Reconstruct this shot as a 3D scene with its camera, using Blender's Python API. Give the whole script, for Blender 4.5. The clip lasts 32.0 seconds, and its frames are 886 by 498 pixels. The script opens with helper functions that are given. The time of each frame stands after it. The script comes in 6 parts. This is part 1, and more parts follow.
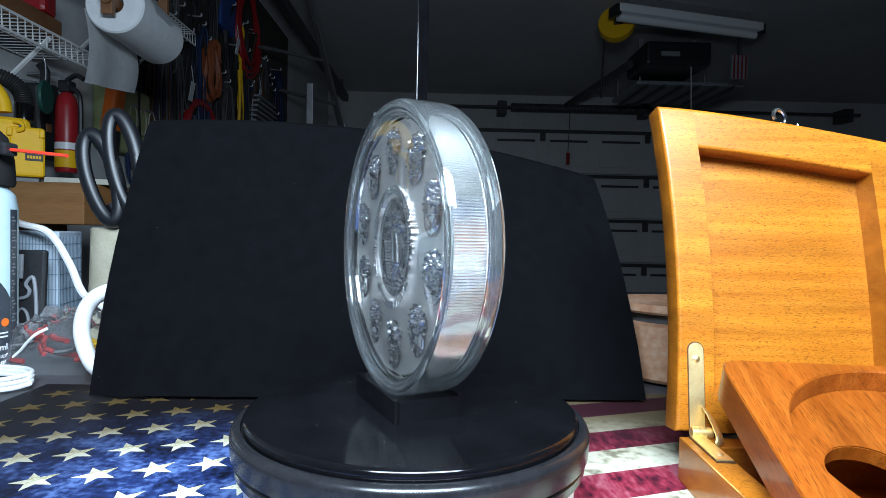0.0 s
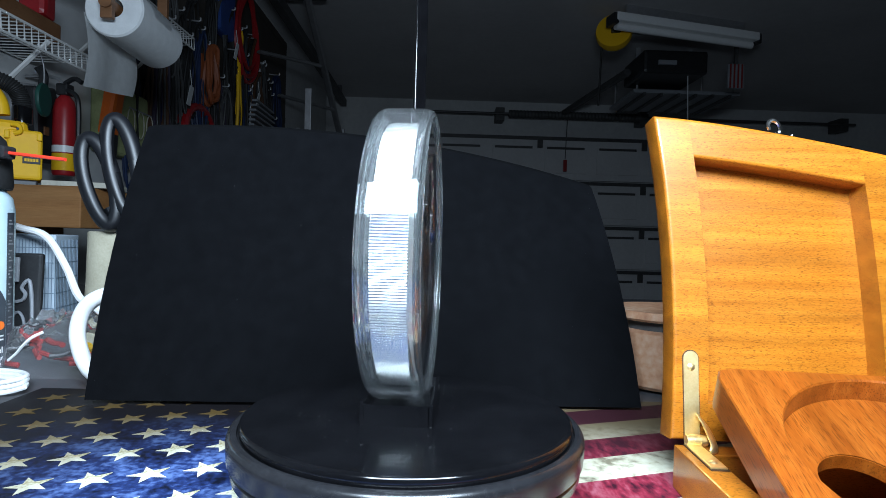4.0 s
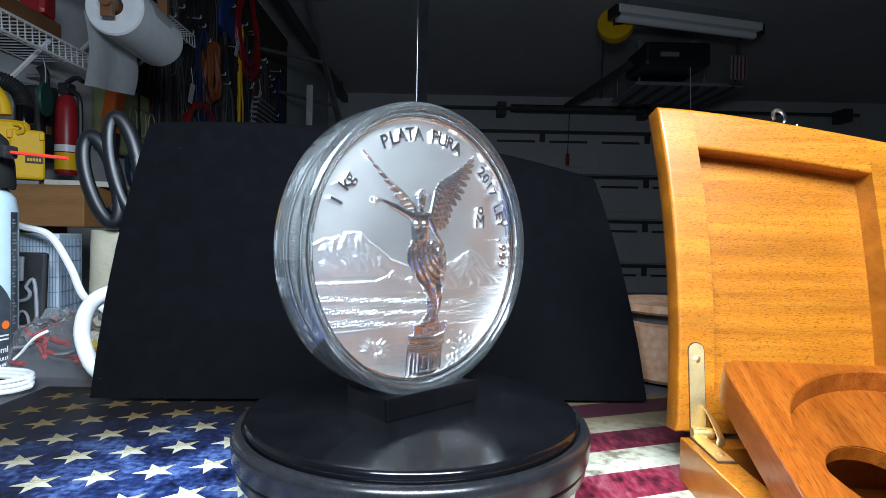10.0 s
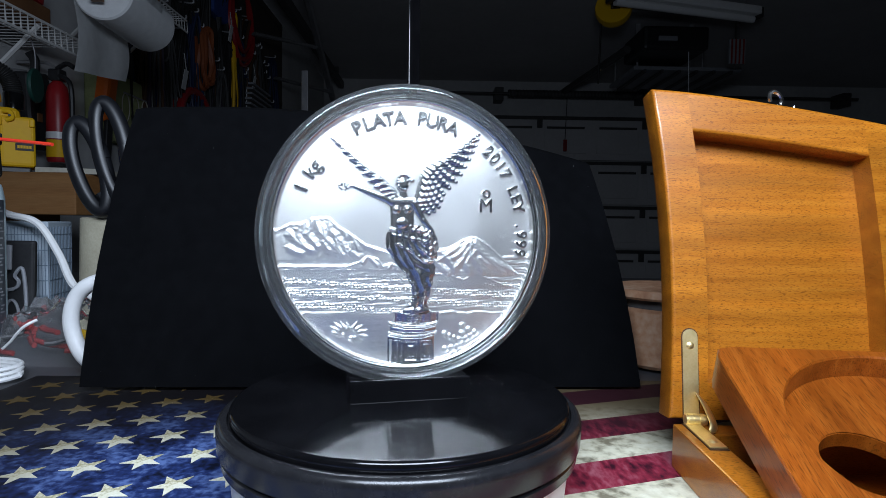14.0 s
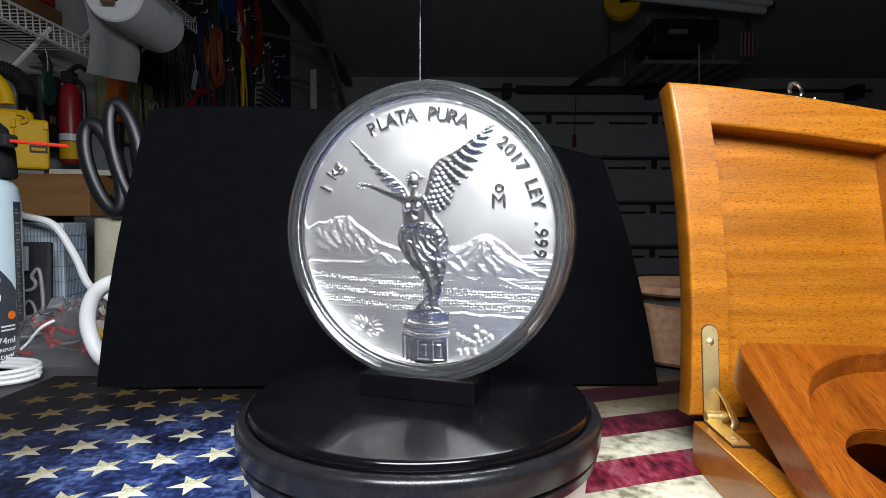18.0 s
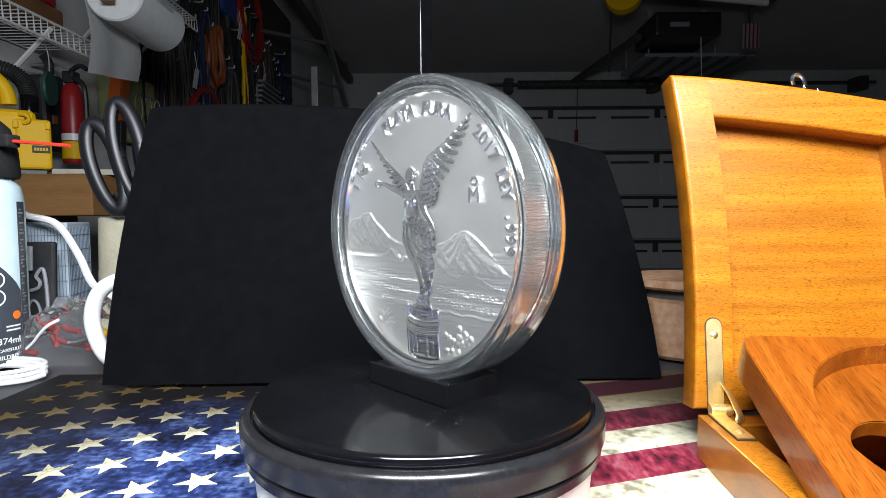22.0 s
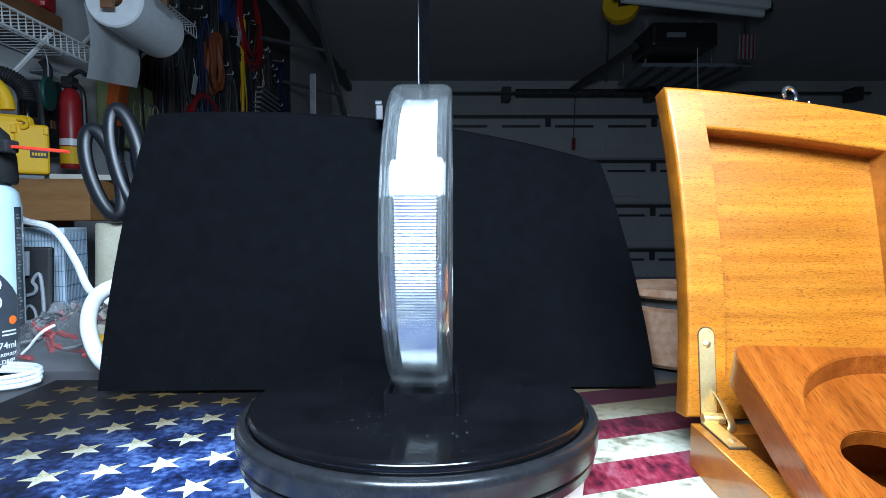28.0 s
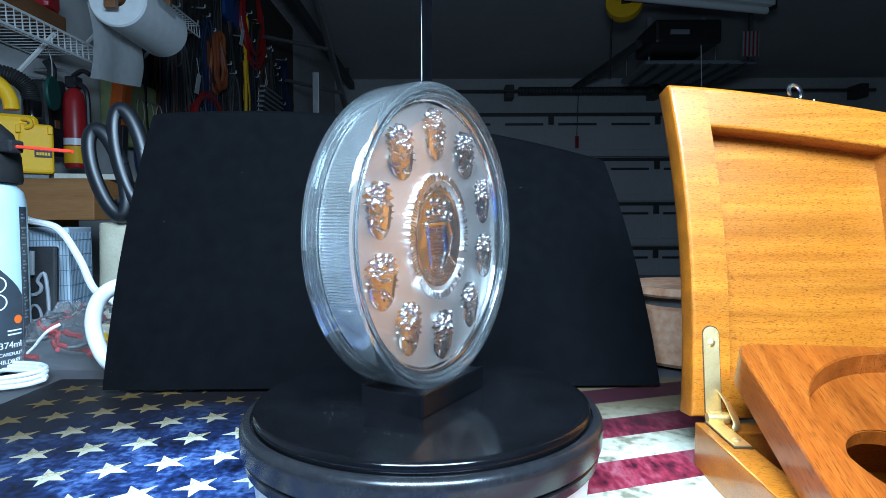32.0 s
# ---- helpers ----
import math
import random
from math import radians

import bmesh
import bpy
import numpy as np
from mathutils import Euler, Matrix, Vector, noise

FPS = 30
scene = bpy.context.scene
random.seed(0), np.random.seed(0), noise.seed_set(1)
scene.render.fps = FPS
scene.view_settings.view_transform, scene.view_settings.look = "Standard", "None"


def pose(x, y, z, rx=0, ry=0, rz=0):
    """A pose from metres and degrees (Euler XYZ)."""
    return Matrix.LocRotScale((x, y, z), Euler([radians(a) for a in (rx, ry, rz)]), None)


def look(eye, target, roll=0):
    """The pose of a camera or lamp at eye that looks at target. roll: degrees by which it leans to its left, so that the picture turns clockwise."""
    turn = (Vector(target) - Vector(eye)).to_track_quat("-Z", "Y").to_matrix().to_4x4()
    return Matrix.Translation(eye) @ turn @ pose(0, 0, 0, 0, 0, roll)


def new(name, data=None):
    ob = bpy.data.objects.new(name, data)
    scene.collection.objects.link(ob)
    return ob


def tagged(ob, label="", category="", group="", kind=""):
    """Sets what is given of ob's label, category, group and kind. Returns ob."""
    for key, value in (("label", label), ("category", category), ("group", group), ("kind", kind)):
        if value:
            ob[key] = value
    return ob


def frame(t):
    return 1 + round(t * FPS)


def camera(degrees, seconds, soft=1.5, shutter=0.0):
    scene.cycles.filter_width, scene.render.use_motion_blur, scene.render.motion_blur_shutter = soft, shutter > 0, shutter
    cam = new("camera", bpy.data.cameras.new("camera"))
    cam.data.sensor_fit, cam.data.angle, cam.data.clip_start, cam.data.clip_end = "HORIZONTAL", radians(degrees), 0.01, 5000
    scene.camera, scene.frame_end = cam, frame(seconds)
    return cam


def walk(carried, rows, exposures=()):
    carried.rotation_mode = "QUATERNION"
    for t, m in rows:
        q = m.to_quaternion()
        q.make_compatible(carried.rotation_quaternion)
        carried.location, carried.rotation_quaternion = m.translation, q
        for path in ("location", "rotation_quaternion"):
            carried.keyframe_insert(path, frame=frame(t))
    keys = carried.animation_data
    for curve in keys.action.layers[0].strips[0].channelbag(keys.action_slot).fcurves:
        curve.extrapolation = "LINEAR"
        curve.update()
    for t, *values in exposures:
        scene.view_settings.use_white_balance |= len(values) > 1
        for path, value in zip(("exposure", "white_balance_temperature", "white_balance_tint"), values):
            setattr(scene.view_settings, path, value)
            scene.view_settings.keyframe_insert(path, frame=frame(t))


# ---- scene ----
from math import cos, sin, pi

cam = camera(76.2, 32.0, soft=0.75)


def view(x, y, z, pitch, yaw, lean):
    """Camera pose from a place, degrees of look-down, of turn to the left, and of lean."""
    p, a = radians(pitch), radians(yaw)
    way = Vector((-sin(a) * cos(p), cos(a) * cos(p), -sin(p)))
    eye = Vector((x, y, z))
    return look(eye, eye + way, -lean)


# seconds, place in metres, degrees of look-down, turn and lean
PATH = [
    (0, 0.0091, -0.2514, 0.1180, 1.46, -0.70, -1.19),
    (0.5, 0.0090, -0.2523, 0.1184, 1.16, -0.87, -1.49),
    (1, 0.0093, -0.2522, 0.1186, 1.07, -0.94, -1.49),
    (1.5, 0.0091, -0.2524, 0.1182, 0.99, -1.03, -1.51),
    (2, 0.0095, -0.2524, 0.1183, 1.03, -1.05, -1.46),
    (2.5, 0.0096, -0.2524, 0.1187, 1.07, -0.96, -1.38),
    (3, 0.0090, -0.2526, 0.1182, 1.00, -1.08, -1.58),
    (3.5, 0.0087, -0.2529, 0.1185, 0.85, -1.01, -1.65),
    (5.5, 0.0098, -0.2526, 0.1187, 1.06, -0.86, -1.06),
    (6, 0.0097, -0.2524, 0.1188, 1.13, -0.81, -0.76),
    (6.5, 0.0100, -0.2523, 0.1188, 1.14, -0.87, -0.75),
    (7, 0.0099, -0.2522, 0.1187, 1.17, -0.94, -0.87),
    (7.5, 0.0100, -0.2520, 0.1187, 1.31, -0.91, -0.67),
    (8, 0.0102, -0.2520, 0.1188, 1.27, -0.91, -0.77),
    (8.5, 0.0099, -0.2522, 0.1188, 1.32, -0.89, -0.48),
    (9, 0.0128, -0.2506, 0.1195, 1.74, -0.69, 0.00),
    (9.5, 0.0104, -0.2511, 0.1180, 1.50, -0.92, -0.44),
    (10, 0.0089, -0.2516, 0.1181, 1.35, -0.70, -1.01),
    (10.5, 0.0105, -0.2494, 0.1180, 1.53, -0.67, -1.13),
    (11, 0.0116, -0.2468, 0.1171, 2.44, -0.75, -1.04),
    (11.5, 0.0108, -0.2465, 0.1169, 2.59, -0.74, -1.11),
    (12, 0.0104, -0.2467, 0.1162, 2.48, -0.65, -1.43),
    (12.5, 0.0111, -0.2465, 0.1166, 2.56, -0.63, -1.39),
    (13, 0.0118, -0.2459, 0.1168, 2.73, -0.78, -1.32),
    (13.5, 0.0130, -0.2464, 0.1177, 2.67, -0.91, -1.08),
    (14, 0.0129, -0.2466, 0.1176, 2.68, -0.94, -0.77),
    (14.5, 0.0128, -0.2466, 0.1177, 2.58, -0.97, -0.53),
    (16.5, 0.0095, -0.2468, 0.1167, 2.58, -0.67, -0.86),
    (17, 0.0085, -0.2438, 0.1164, 2.77, -0.32, -1.28),
    (17.5, 0.0095, -0.2441, 0.1174, 2.96, -0.15, -0.72),
    (18, 0.0098, -0.2447, 0.1176, 2.97, 0.01, -0.17),
    (18.5, 0.0094, -0.2448, 0.1174, 3.06, 0.17, 0.09),
    (19, 0.0092, -0.2447, 0.1171, 3.18, 0.32, -0.09),
    (19.5, 0.0100, -0.2448, 0.1173, 3.25, 0.31, 0.13),
    (20, 0.0096, -0.2449, 0.1174, 3.27, 0.28, 0.35),
    (20.5, 0.0101, -0.2447, 0.1174, 3.24, 0.24, 0.42),
    (21, 0.0103, -0.2449, 0.1175, 3.28, 0.19, 0.51),
    (21.5, 0.0099, -0.2445, 0.1173, 3.30, 0.25, 0.53),
    (22, 0.0099, -0.2446, 0.1173, 3.35, 0.29, 0.38),
    (22.5, 0.0104, -0.2446, 0.1169, 3.32, 0.31, 0.36),
    (23, 0.0118, -0.2452, 0.1182, 3.19, 0.07, 0.59),
    (23.5, 0.0124, -0.2453, 0.1180, 3.02, -0.24, 0.71),
    (24, 0.0115, -0.2450, 0.1176, 3.13, -0.18, 0.34),
    (24.5, 0.0118, -0.2458, 0.1182, 3.04, -0.11, 0.25),
    (25, 0.0117, -0.2457, 0.1181, 2.98, -0.10, 0.30),
    (25.5, 0.0115, -0.2454, 0.1180, 2.96, -0.10, 0.16),
    (27.5, 0.0110, -0.2470, 0.1185, 2.64, 0.03, 0.21),
    (28, 0.0106, -0.2470, 0.1180, 2.63, 0.00, 0.00),
    (28.5, 0.0102, -0.2465, 0.1175, 2.65, 0.03, -0.21),
    (29, 0.0099, -0.2461, 0.1173, 2.82, 0.07, -0.39),
    (29.5, 0.0108, -0.2466, 0.1179, 2.82, 0.04, -0.24),
    (30, 0.0107, -0.2465, 0.1177, 2.73, -0.01, -0.09),
    (30.5, 0.0112, -0.2466, 0.1179, 2.79, -0.03, -0.02),
    (31, 0.0106, -0.2476, 0.1185, 2.68, 0.08, 0.02),
    (31.5, 0.0103, -0.2475, 0.1179, 2.61, 0.16, 0.09),
    (32, 0.0104, -0.2468, 0.1184, 2.80, 0.32, 0.13),
]
# seconds, stops, kelvin, tint: the camera darkens and cools its picture while the bright face fills it
LIGHT = [(0, -0.25, 5300, 2), (5, -0.25, 5300, 2), (8, -0.35, 5350, 3), (9, -0.38, 5500, 4), (11, -0.5, 5400, 5), (12, -0.7, 5300, 6), (13, -1.05, 5250, 7), (14, -1.4, 5500, 9),
         (16, -1.45, 5900, 10), (17, -1.3, 6200, 11), (18, -1.1, 6300, 11), (19, -0.75, 6300, 10), (21, -0.35, 6250, 9), (24, -0.2, 6400, 9),
         (26, -0.2, 6000, 7), (28, -0.22, 5000, 1), (29, -0.22, 4750, -2), (32, -0.22, 4650, -4)]
walk(cam, [(r[0], view(*r[1:])) for r in PATH], exposures=LIGHT)

# ---------------------------------------------------------------- light
world = bpy.data.worlds.new("garage_night")
scene.world = world
world.use_nodes = True
world.node_tree.nodes["Background"].inputs[0].default_value = (0.55, 0.62, 0.75, 1)
world.node_tree.nodes["Background"].inputs[1].default_value = 0.012


def area_lamp(name, eye, target, sx, sy, watts, color):
    data = bpy.data.lights.new(name, "AREA")
    data.shape, data.size, data.size_y = "RECTANGLE", sx, sy
    data.energy, data.color = watts, color
    ob = new(name, data)
    ob.matrix_world = look(eye, target)
    return ob


# the panel lamp over the bench, above and before the coin
area_lamp("bench_lamp", (0.03, -0.34, 0.42), (-0.02, 0.28, 0.10), 0.40, 0.20, 15.5, (0.94, 0.965, 1.0))

# ---------------------------------------------------------------- helpers


def principled(name, color, rough=0.5, metal=0.0, **more):
    m = bpy.data.materials.new(name)
    m.use_nodes = True
    b = m.node_tree.nodes["Principled BSDF"]
    b.inputs["Base Color"].default_value = (*color, 1)
    b.inputs["Roughness"].default_value = rough
    b.inputs["Metallic"].default_value = metal
    for k, v in more.items():
        b.inputs[k.replace("_", " ")].default_value = v
    return m


def grained(name, colors, scale=30, stretch=(1, 1, 1), rough=(0.4, 0.6), bump=0.1, metal=0.0, detail=6, fine=8, space="Object", spread=0.2, **more):
    """Two-scale noise between colours, with bump and uneven gloss."""
    m = principled(name, colors[0], rough[0], metal, **more)
    nt = m.node_tree
    n, l = nt.nodes, nt.links
    b = n["Principled BSDF"]
    tc = n.new("ShaderNodeTexCoord")
    mp = n.new("ShaderNodeMapping")
    mp.inputs["Scale"].default_value = stretch
    l.new(tc.outputs[space], mp.inputs["Vector"])
    n1 = n.new("ShaderNodeTexNoise")
    n1.inputs["Scale"].default_value, n1.inputs["Detail"].default_value = scale, detail
    n2 = n.new("ShaderNodeTexNoise")
    n2.inputs["Scale"].default_value, n2.inputs["Detail"].default_value = scale * fine, 4
    for q in (n1, n2):
        l.new(mp.outputs[0], q.inputs["Vector"])
    mix = n.new("ShaderNodeMix")
    mix.inputs[0].default_value = 0.4
    l.new(n1.outputs[0], mix.inputs[2])
    l.new(n2.outputs[0], mix.inputs[3])
    ramp = n.new("ShaderNodeValToRGB")
    e = ramp.color_ramp.elements
    for i, c in enumerate(colors):
        pos = 0.5 - spread + 2 * spread * i / max(1, len(colors) - 1)
        el = e[i] if i < 2 else e.new(pos)
        el.position, el.color = pos, (*c, 1)
    l.new(mix.outputs[0], ramp.inputs[0])
    l.new(ramp.outputs[0], b.inputs["Base Color"])
    mr = n.new("ShaderNodeMapRange")
    mr.inputs[3].default_value, mr.inputs[4].default_value = rough
    l.new(n1.outputs[0], mr.inputs[0])
    l.new(mr.outputs[0], b.inputs["Roughness"])
    if bump:
        bp = n.new("ShaderNodeBump")
        bp.inputs["Strength"].default_value, bp.inputs["Distance"].default_value = bump, 0.001
        l.new(mix.outputs[0], bp.inputs["Height"])
        l.new(bp.outputs[0], b.inputs["Normal"])
    return m


def thing(name, m=None, label="", category="", group="", kind=""):
    ob = new(name)
    ob.empty_display_size = 0.02
    if m is not None:
        ob.matrix_world = m
    return tagged(ob, label, category, group, kind)


def part(name, bm, material, parent=None, label="", smooth=False, sharp=35):
    me = bpy.data.meshes.new(name)
    bmesh.ops.recalc_face_normals(bm, faces=bm.faces[:])
    bm.to_mesh(me)
    bm.free()
    me.materials.append(material)
    if smooth:
        for f in me.polygons:
            f.use_smooth = True
        me.set_sharp_from_angle(angle=radians(sharp))
    ob = new(name, me)
    if parent:
        ob.parent = parent
    if label:
        tagged(ob, label)
    return ob


def box(sx, sy, sz, m=None, bevel=0.0, seg=2, bm=None):
    """A block with its centre at the origin of m."""
    b = bmesh.new()
    bmesh.ops.create_cube(b, size=1, matrix=Matrix.Diagonal((sx, sy, sz, 1)))
    if bevel:
        bmesh.ops.bevel(b, geom=b.edges[:], offset=bevel, segments=seg, affect="EDGES", profile=0.6)
    if m is not None:
        b.transform(m)
    return join(bm, b)


def join(bm, b):
    if bm is None:
        return b
    me = bpy.data.meshes.new("tmp")
    b.to_mesh(me)
    b.free()
    bm.from_mesh(me)
    bpy.data.meshes.remove(me)
    return bm


def lathe(profile, seg=64, m=None, bm=None, closed=False):
    """Turn (r, z) pairs round z."""
    b = bmesh.new()
    rings = []
    for r, z in profile:
        if r < 1e-6:
            rings.append([b.verts.new((0, 0, z))])
        else:
            rings.append([b.verts.new((r * cos(2 * pi * i / seg), r * sin(2 * pi * i / seg), z)) for i in range(seg)])
    pairs = list(zip(rings, rings[1:])) + ([(rings[-1], rings[0])] if closed else [])
    for p, q in pairs:
        for i in range(seg):
            j = (i + 1) % seg
            if len(p) == 1 and len(q) == 1:
                continue
            if len(p) == 1:
                b.faces.new((p[0], q[i], q[j]))
            elif len(q) == 1:
                b.faces.new((p[i], p[j], q[0]))
            else:
                b.faces.new((p[i], p[j], q[j], q[i]))
    if m is not None:
        b.transform(m)
    return join(bm, b)


def tube(points, r, seg=8, bm=None, smooth_steps=6, flat=1.0):
    """A round tube along a smooth line through the points."""
    pts = [Vector(p) for p in points]
    if smooth_steps > 1 and len(pts) > 2:
        out = []
        for i in range(len(pts) - 1):
            p0, p1, p2, p3 = pts[max(i - 1, 0)], pts[i], pts[i + 1], pts[min(i + 2, len(pts) - 1)]
            for s in range(smooth_steps):
                t = s / smooth_steps
                out.append(0.5 * ((2 * p1) + (p2 - p0) * t + (2 * p0 - 5 * p1 + 4 * p2 - p3) * t * t + (3 * p1 - p0 - 3 * p2 + p3) * t ** 3))
        pts = out + [pts[-1]]
    b = bmesh.new()
    rings = []
    up = Vector((0.13, 0.21, 0.97))
    for i, p in enumerate(pts):
        d = (pts[min(i + 1, len(pts) - 1)] - pts[max(i - 1, 0)]).normalized()
        s = d.cross(up)
        if s.length < 1e-3:
            s = d.cross(Vector((1, 0, 0)))
        s.normalize()
        u = s.cross(d).normalized()
        up = u
        rr = r(i / (len(pts) - 1)) if callable(r) else r
        rings.append([b.verts.new(p + rr * (cos(2 * pi * k / seg) * s + flat * sin(2 * pi * k / seg) * u)) for k in range(seg)])
    for p, q in zip(rings, rings[1:]):
        for k in range(seg):
            b.faces.new((p[k], p[(k + 1) % seg], q[(k + 1) % seg], q[k]))
    b.faces.new(rings[0][::-1])
    b.faces.new(rings[-1])
    return join(bm, b)


def prism(outline, z0, z1, m=None, bm=None, bevel=0.0):
    """A flat outline of (x, y) raised from z0 to z1."""
    b = bmesh.new()
    lo = [b.verts.new((x, y, z0)) for x, y in outline]
    hi = [b.verts.new((x, y, z1)) for x, y in outline]
    b.faces.new(lo[::-1])
    top = b.faces.new(hi)
    n = len(lo)
    for i in range(n):
        b.faces.new((lo[i], lo[(i + 1) % n], hi[(i + 1) % n], hi[i]))
    if bevel:
        bmesh.ops.bevel(b, geom=list(top.edges), offset=bevel, segments=2, affect="EDGES")
    if m is not None:
        b.transform(m)
    return join(bm, b)

# ---------------------------------------------------------------- materials
SILVER = grained("frosted_silver", [(0.76, 0.75, 0.72), (0.86, 0.85, 0.82)], scale=60, rough=(0.31, 0.37), bump=0.08, metal=1.0, fine=40)
BRIGHT = grained("polished_silver", [(0.86, 0.85, 0.84), (0.93, 0.92, 0.91)], scale=200, rough=(0.13, 0.19), bump=0.02, metal=1.0)
EDGE = grained("reeded_silver", [(0.74, 0.73, 0.71), (0.82, 0.81, 0.79)], scale=200, rough=(0.20, 0.28), bump=0.02, metal=1.0)
RELIEF = grained("brushed_relief_silver", [(0.86, 0.85, 0.84), (0.93, 0.92, 0.91)], scale=200, rough=(0.14, 0.20), bump=0.12, metal=1.0)
POLISH = grained("mirror_silver", [(0.90, 0.89, 0.88), (0.95, 0.94, 0.93)], scale=200, rough=(0.06, 0.10), bump=0.01, metal=1.0)
SHIELD = grained("proof_silver", [(0.86, 0.85, 0.84), (0.93, 0.92, 0.91)], scale=200, rough=(0.12, 0.18), bump=0.12, metal=1.0)
ACRYLIC = principled("clear_acrylic", (0.985, 0.995, 0.995), 0.0, 0.0, IOR=1.45, Transmission_Weight=1.0)
# a slight milky share stands in for light piped round the rim
ACRYLIC_RIM = principled("edge_glow_acrylic", (0.96, 0.99, 0.99), 0.0, 0.0, IOR=1.56, Transmission_Weight=0.990)
GLOSS_BLACK = grained("scuffed_gloss_black", [(0.002, 0.002, 0.0024), (0.006, 0.006, 0.007)], scale=40, rough=(0.08, 0.17), bump=0.015, fine=30)
RING_BLACK = grained("satin_black_plastic", [(0.008, 0.008, 0.009), (0.018, 0.018, 0.020)], scale=60, rough=(0.2, 0.3), bump=0.03)
WHITE_PLASTIC = grained("white_plastic", [(0.78, 0.78, 0.77), (0.84, 0.84, 0.83)], scale=40, rough=(0.3, 0.42), bump=0.02)
VELVET = grained("black_velvet", [(0.0020, 0.0021, 0.0026), (0.0036, 0.0038, 0.0046)], scale=90, rough=(0.95, 1.0), bump=0.15, fine=14, Specular_IOR_Level=0.05)
TABLE = grained("grey_bench_top", [(0.04, 0.04, 0.045), (0.075, 0.075, 0.08)], scale=8, rough=(0.4, 0.6), bump=0.05)
MAT_BLUE = grained("distressed_blue_print", [(0.004, 0.006, 0.018), (0.019, 0.033, 0.125), (0.11, 0.165, 0.38)], scale=30, Specular_IOR_Level=0.2, rough=(0.55, 0.7), bump=0.02, fine=9, spread=0.105)
STAR_CREAM = grained("worn_cream_print", [(0.40, 0.36, 0.20), (0.74, 0.71, 0.52), (0.80, 0.78, 0.63)], scale=70, Specular_IOR_Level=0.2, rough=(0.55, 0.7), bump=0.0, spread=0.10)
STRIPE_RED = grained("distressed_red_print", [(0.035, 0.006, 0.014), (0.22, 0.02, 0.042), (0.34, 0.10, 0.13)], scale=24, Specular_IOR_Level=0.2, rough=(0.55, 0.7), bump=0.0, fine=7, stretch=(1.6, 0.7, 1), spread=0.10)
STRIPE_CREAM = grained("distressed_cream_print", [(0.20, 0.18, 0.12), (0.62, 0.59, 0.43), (0.76, 0.74, 0.58)], scale=26, Specular_IOR_Level=0.2, rough=(0.55, 0.7), bump=0.0, fine=7, spread=0.10)
BRASS = grained("brass", [(0.80, 0.62, 0.26), (0.92, 0.77, 0.40)], scale=120, rough=(0.40, 0.52), bump=0.02, metal=1.0)
CHROME = grained("nickel", [(0.75, 0.73, 0.68), (0.85, 0.83, 0.78)], scale=120, rough=(0.12, 0.25), bump=0.01, metal=1.0)


def wood(name, dark, mid, light, stretch, gloss=(0.28, 0.42), scale=40, flecks=0.75, pore=(0.35, 1.0, 3.2), coat=0.15):
    """Wood: soft ribbon bands, fine streaks and short dark pores along the grain. pore: the pores' stretch, in the same axes as the grain's."""
    m = grained(name, [dark, mid, light], scale=scale, stretch=stretch, rough=gloss, bump=0.04, fine=9, spread=0.24, Specular_IOR_Level=0.42, Coat_Weight=coat, Coat_Roughness=0.10)
    nt = m.node_tree
    n, l = nt.nodes, nt.links
    b = n["Principled BSDF"]
    base = b.inputs["Base Color"].links[0].from_socket
    tc = [q for q in n if q.type == "TEX_COORD"][0]
    # broad ribbons, lighter and darker across the grain
    mp = n.new("ShaderNodeMapping")
    mp.inputs["Scale"].default_value = [c * 0.28 for c in stretch]
    l.new(tc.outputs["Object"], mp.inputs["Vector"])
    band = n.new("ShaderNodeTexNoise")
    band.inputs["Scale"].default_value, band.inputs["Detail"].default_value = scale, 3
    l.new(mp.outputs[0], band.inputs["Vector"])
    r = n.new("ShaderNodeMapRange")
    r.inputs[1].default_value, r.inputs[2].default_value, r.inputs[3].default_value, r.inputs[4].default_value = 0.35, 0.65, 0.80, 1.18
    l.new(band.outputs[0], r.inputs[0])
    tone = n.new("ShaderNodeVectorMath")
    tone.operation = "SCALE"
    l.new(base, tone.inputs[0])
    l.new(r.outputs[0], tone.inputs["Scale"])
    # pores: short dashes, dark and slightly sunk
    mp2 = n.new("ShaderNodeMapping")
    mp2.inputs["Scale"].default_value = pore
    l.new(tc.outputs["Object"], mp2.inputs["Vector"])
    pores = n.new("ShaderNodeTexNoise")
    pores.inputs["Scale"].default_value, pores.inputs["Detail"].default_value = 900, 1
    l.new(mp2.outputs[0], pores.inputs["Vector"])
    r = n.new("ShaderNodeMapRange")
    r.inputs[1].default_value, r.inputs[2].default_value = 0.56, 0.66
    l.new(pores.outputs[0], r.inputs[0])
    mul = n.new("ShaderNodeMath")
    mul.operation = "MULTIPLY"
    mul.inputs[1].default_value = flecks
    l.new(r.outputs[0], mul.inputs[0])
    mix = n.new("ShaderNodeMix")
    mix.data_type = "RGBA"
    l.new(mul.outputs[0], mix.inputs[0])
    l.new(tone.outputs[0], mix.inputs[6])
    mix.inputs[7].default_value = (*[c * 0.40 for c in dark], 1)
    l.new(mix.outputs[2], b.inputs["Base Color"])
    return m


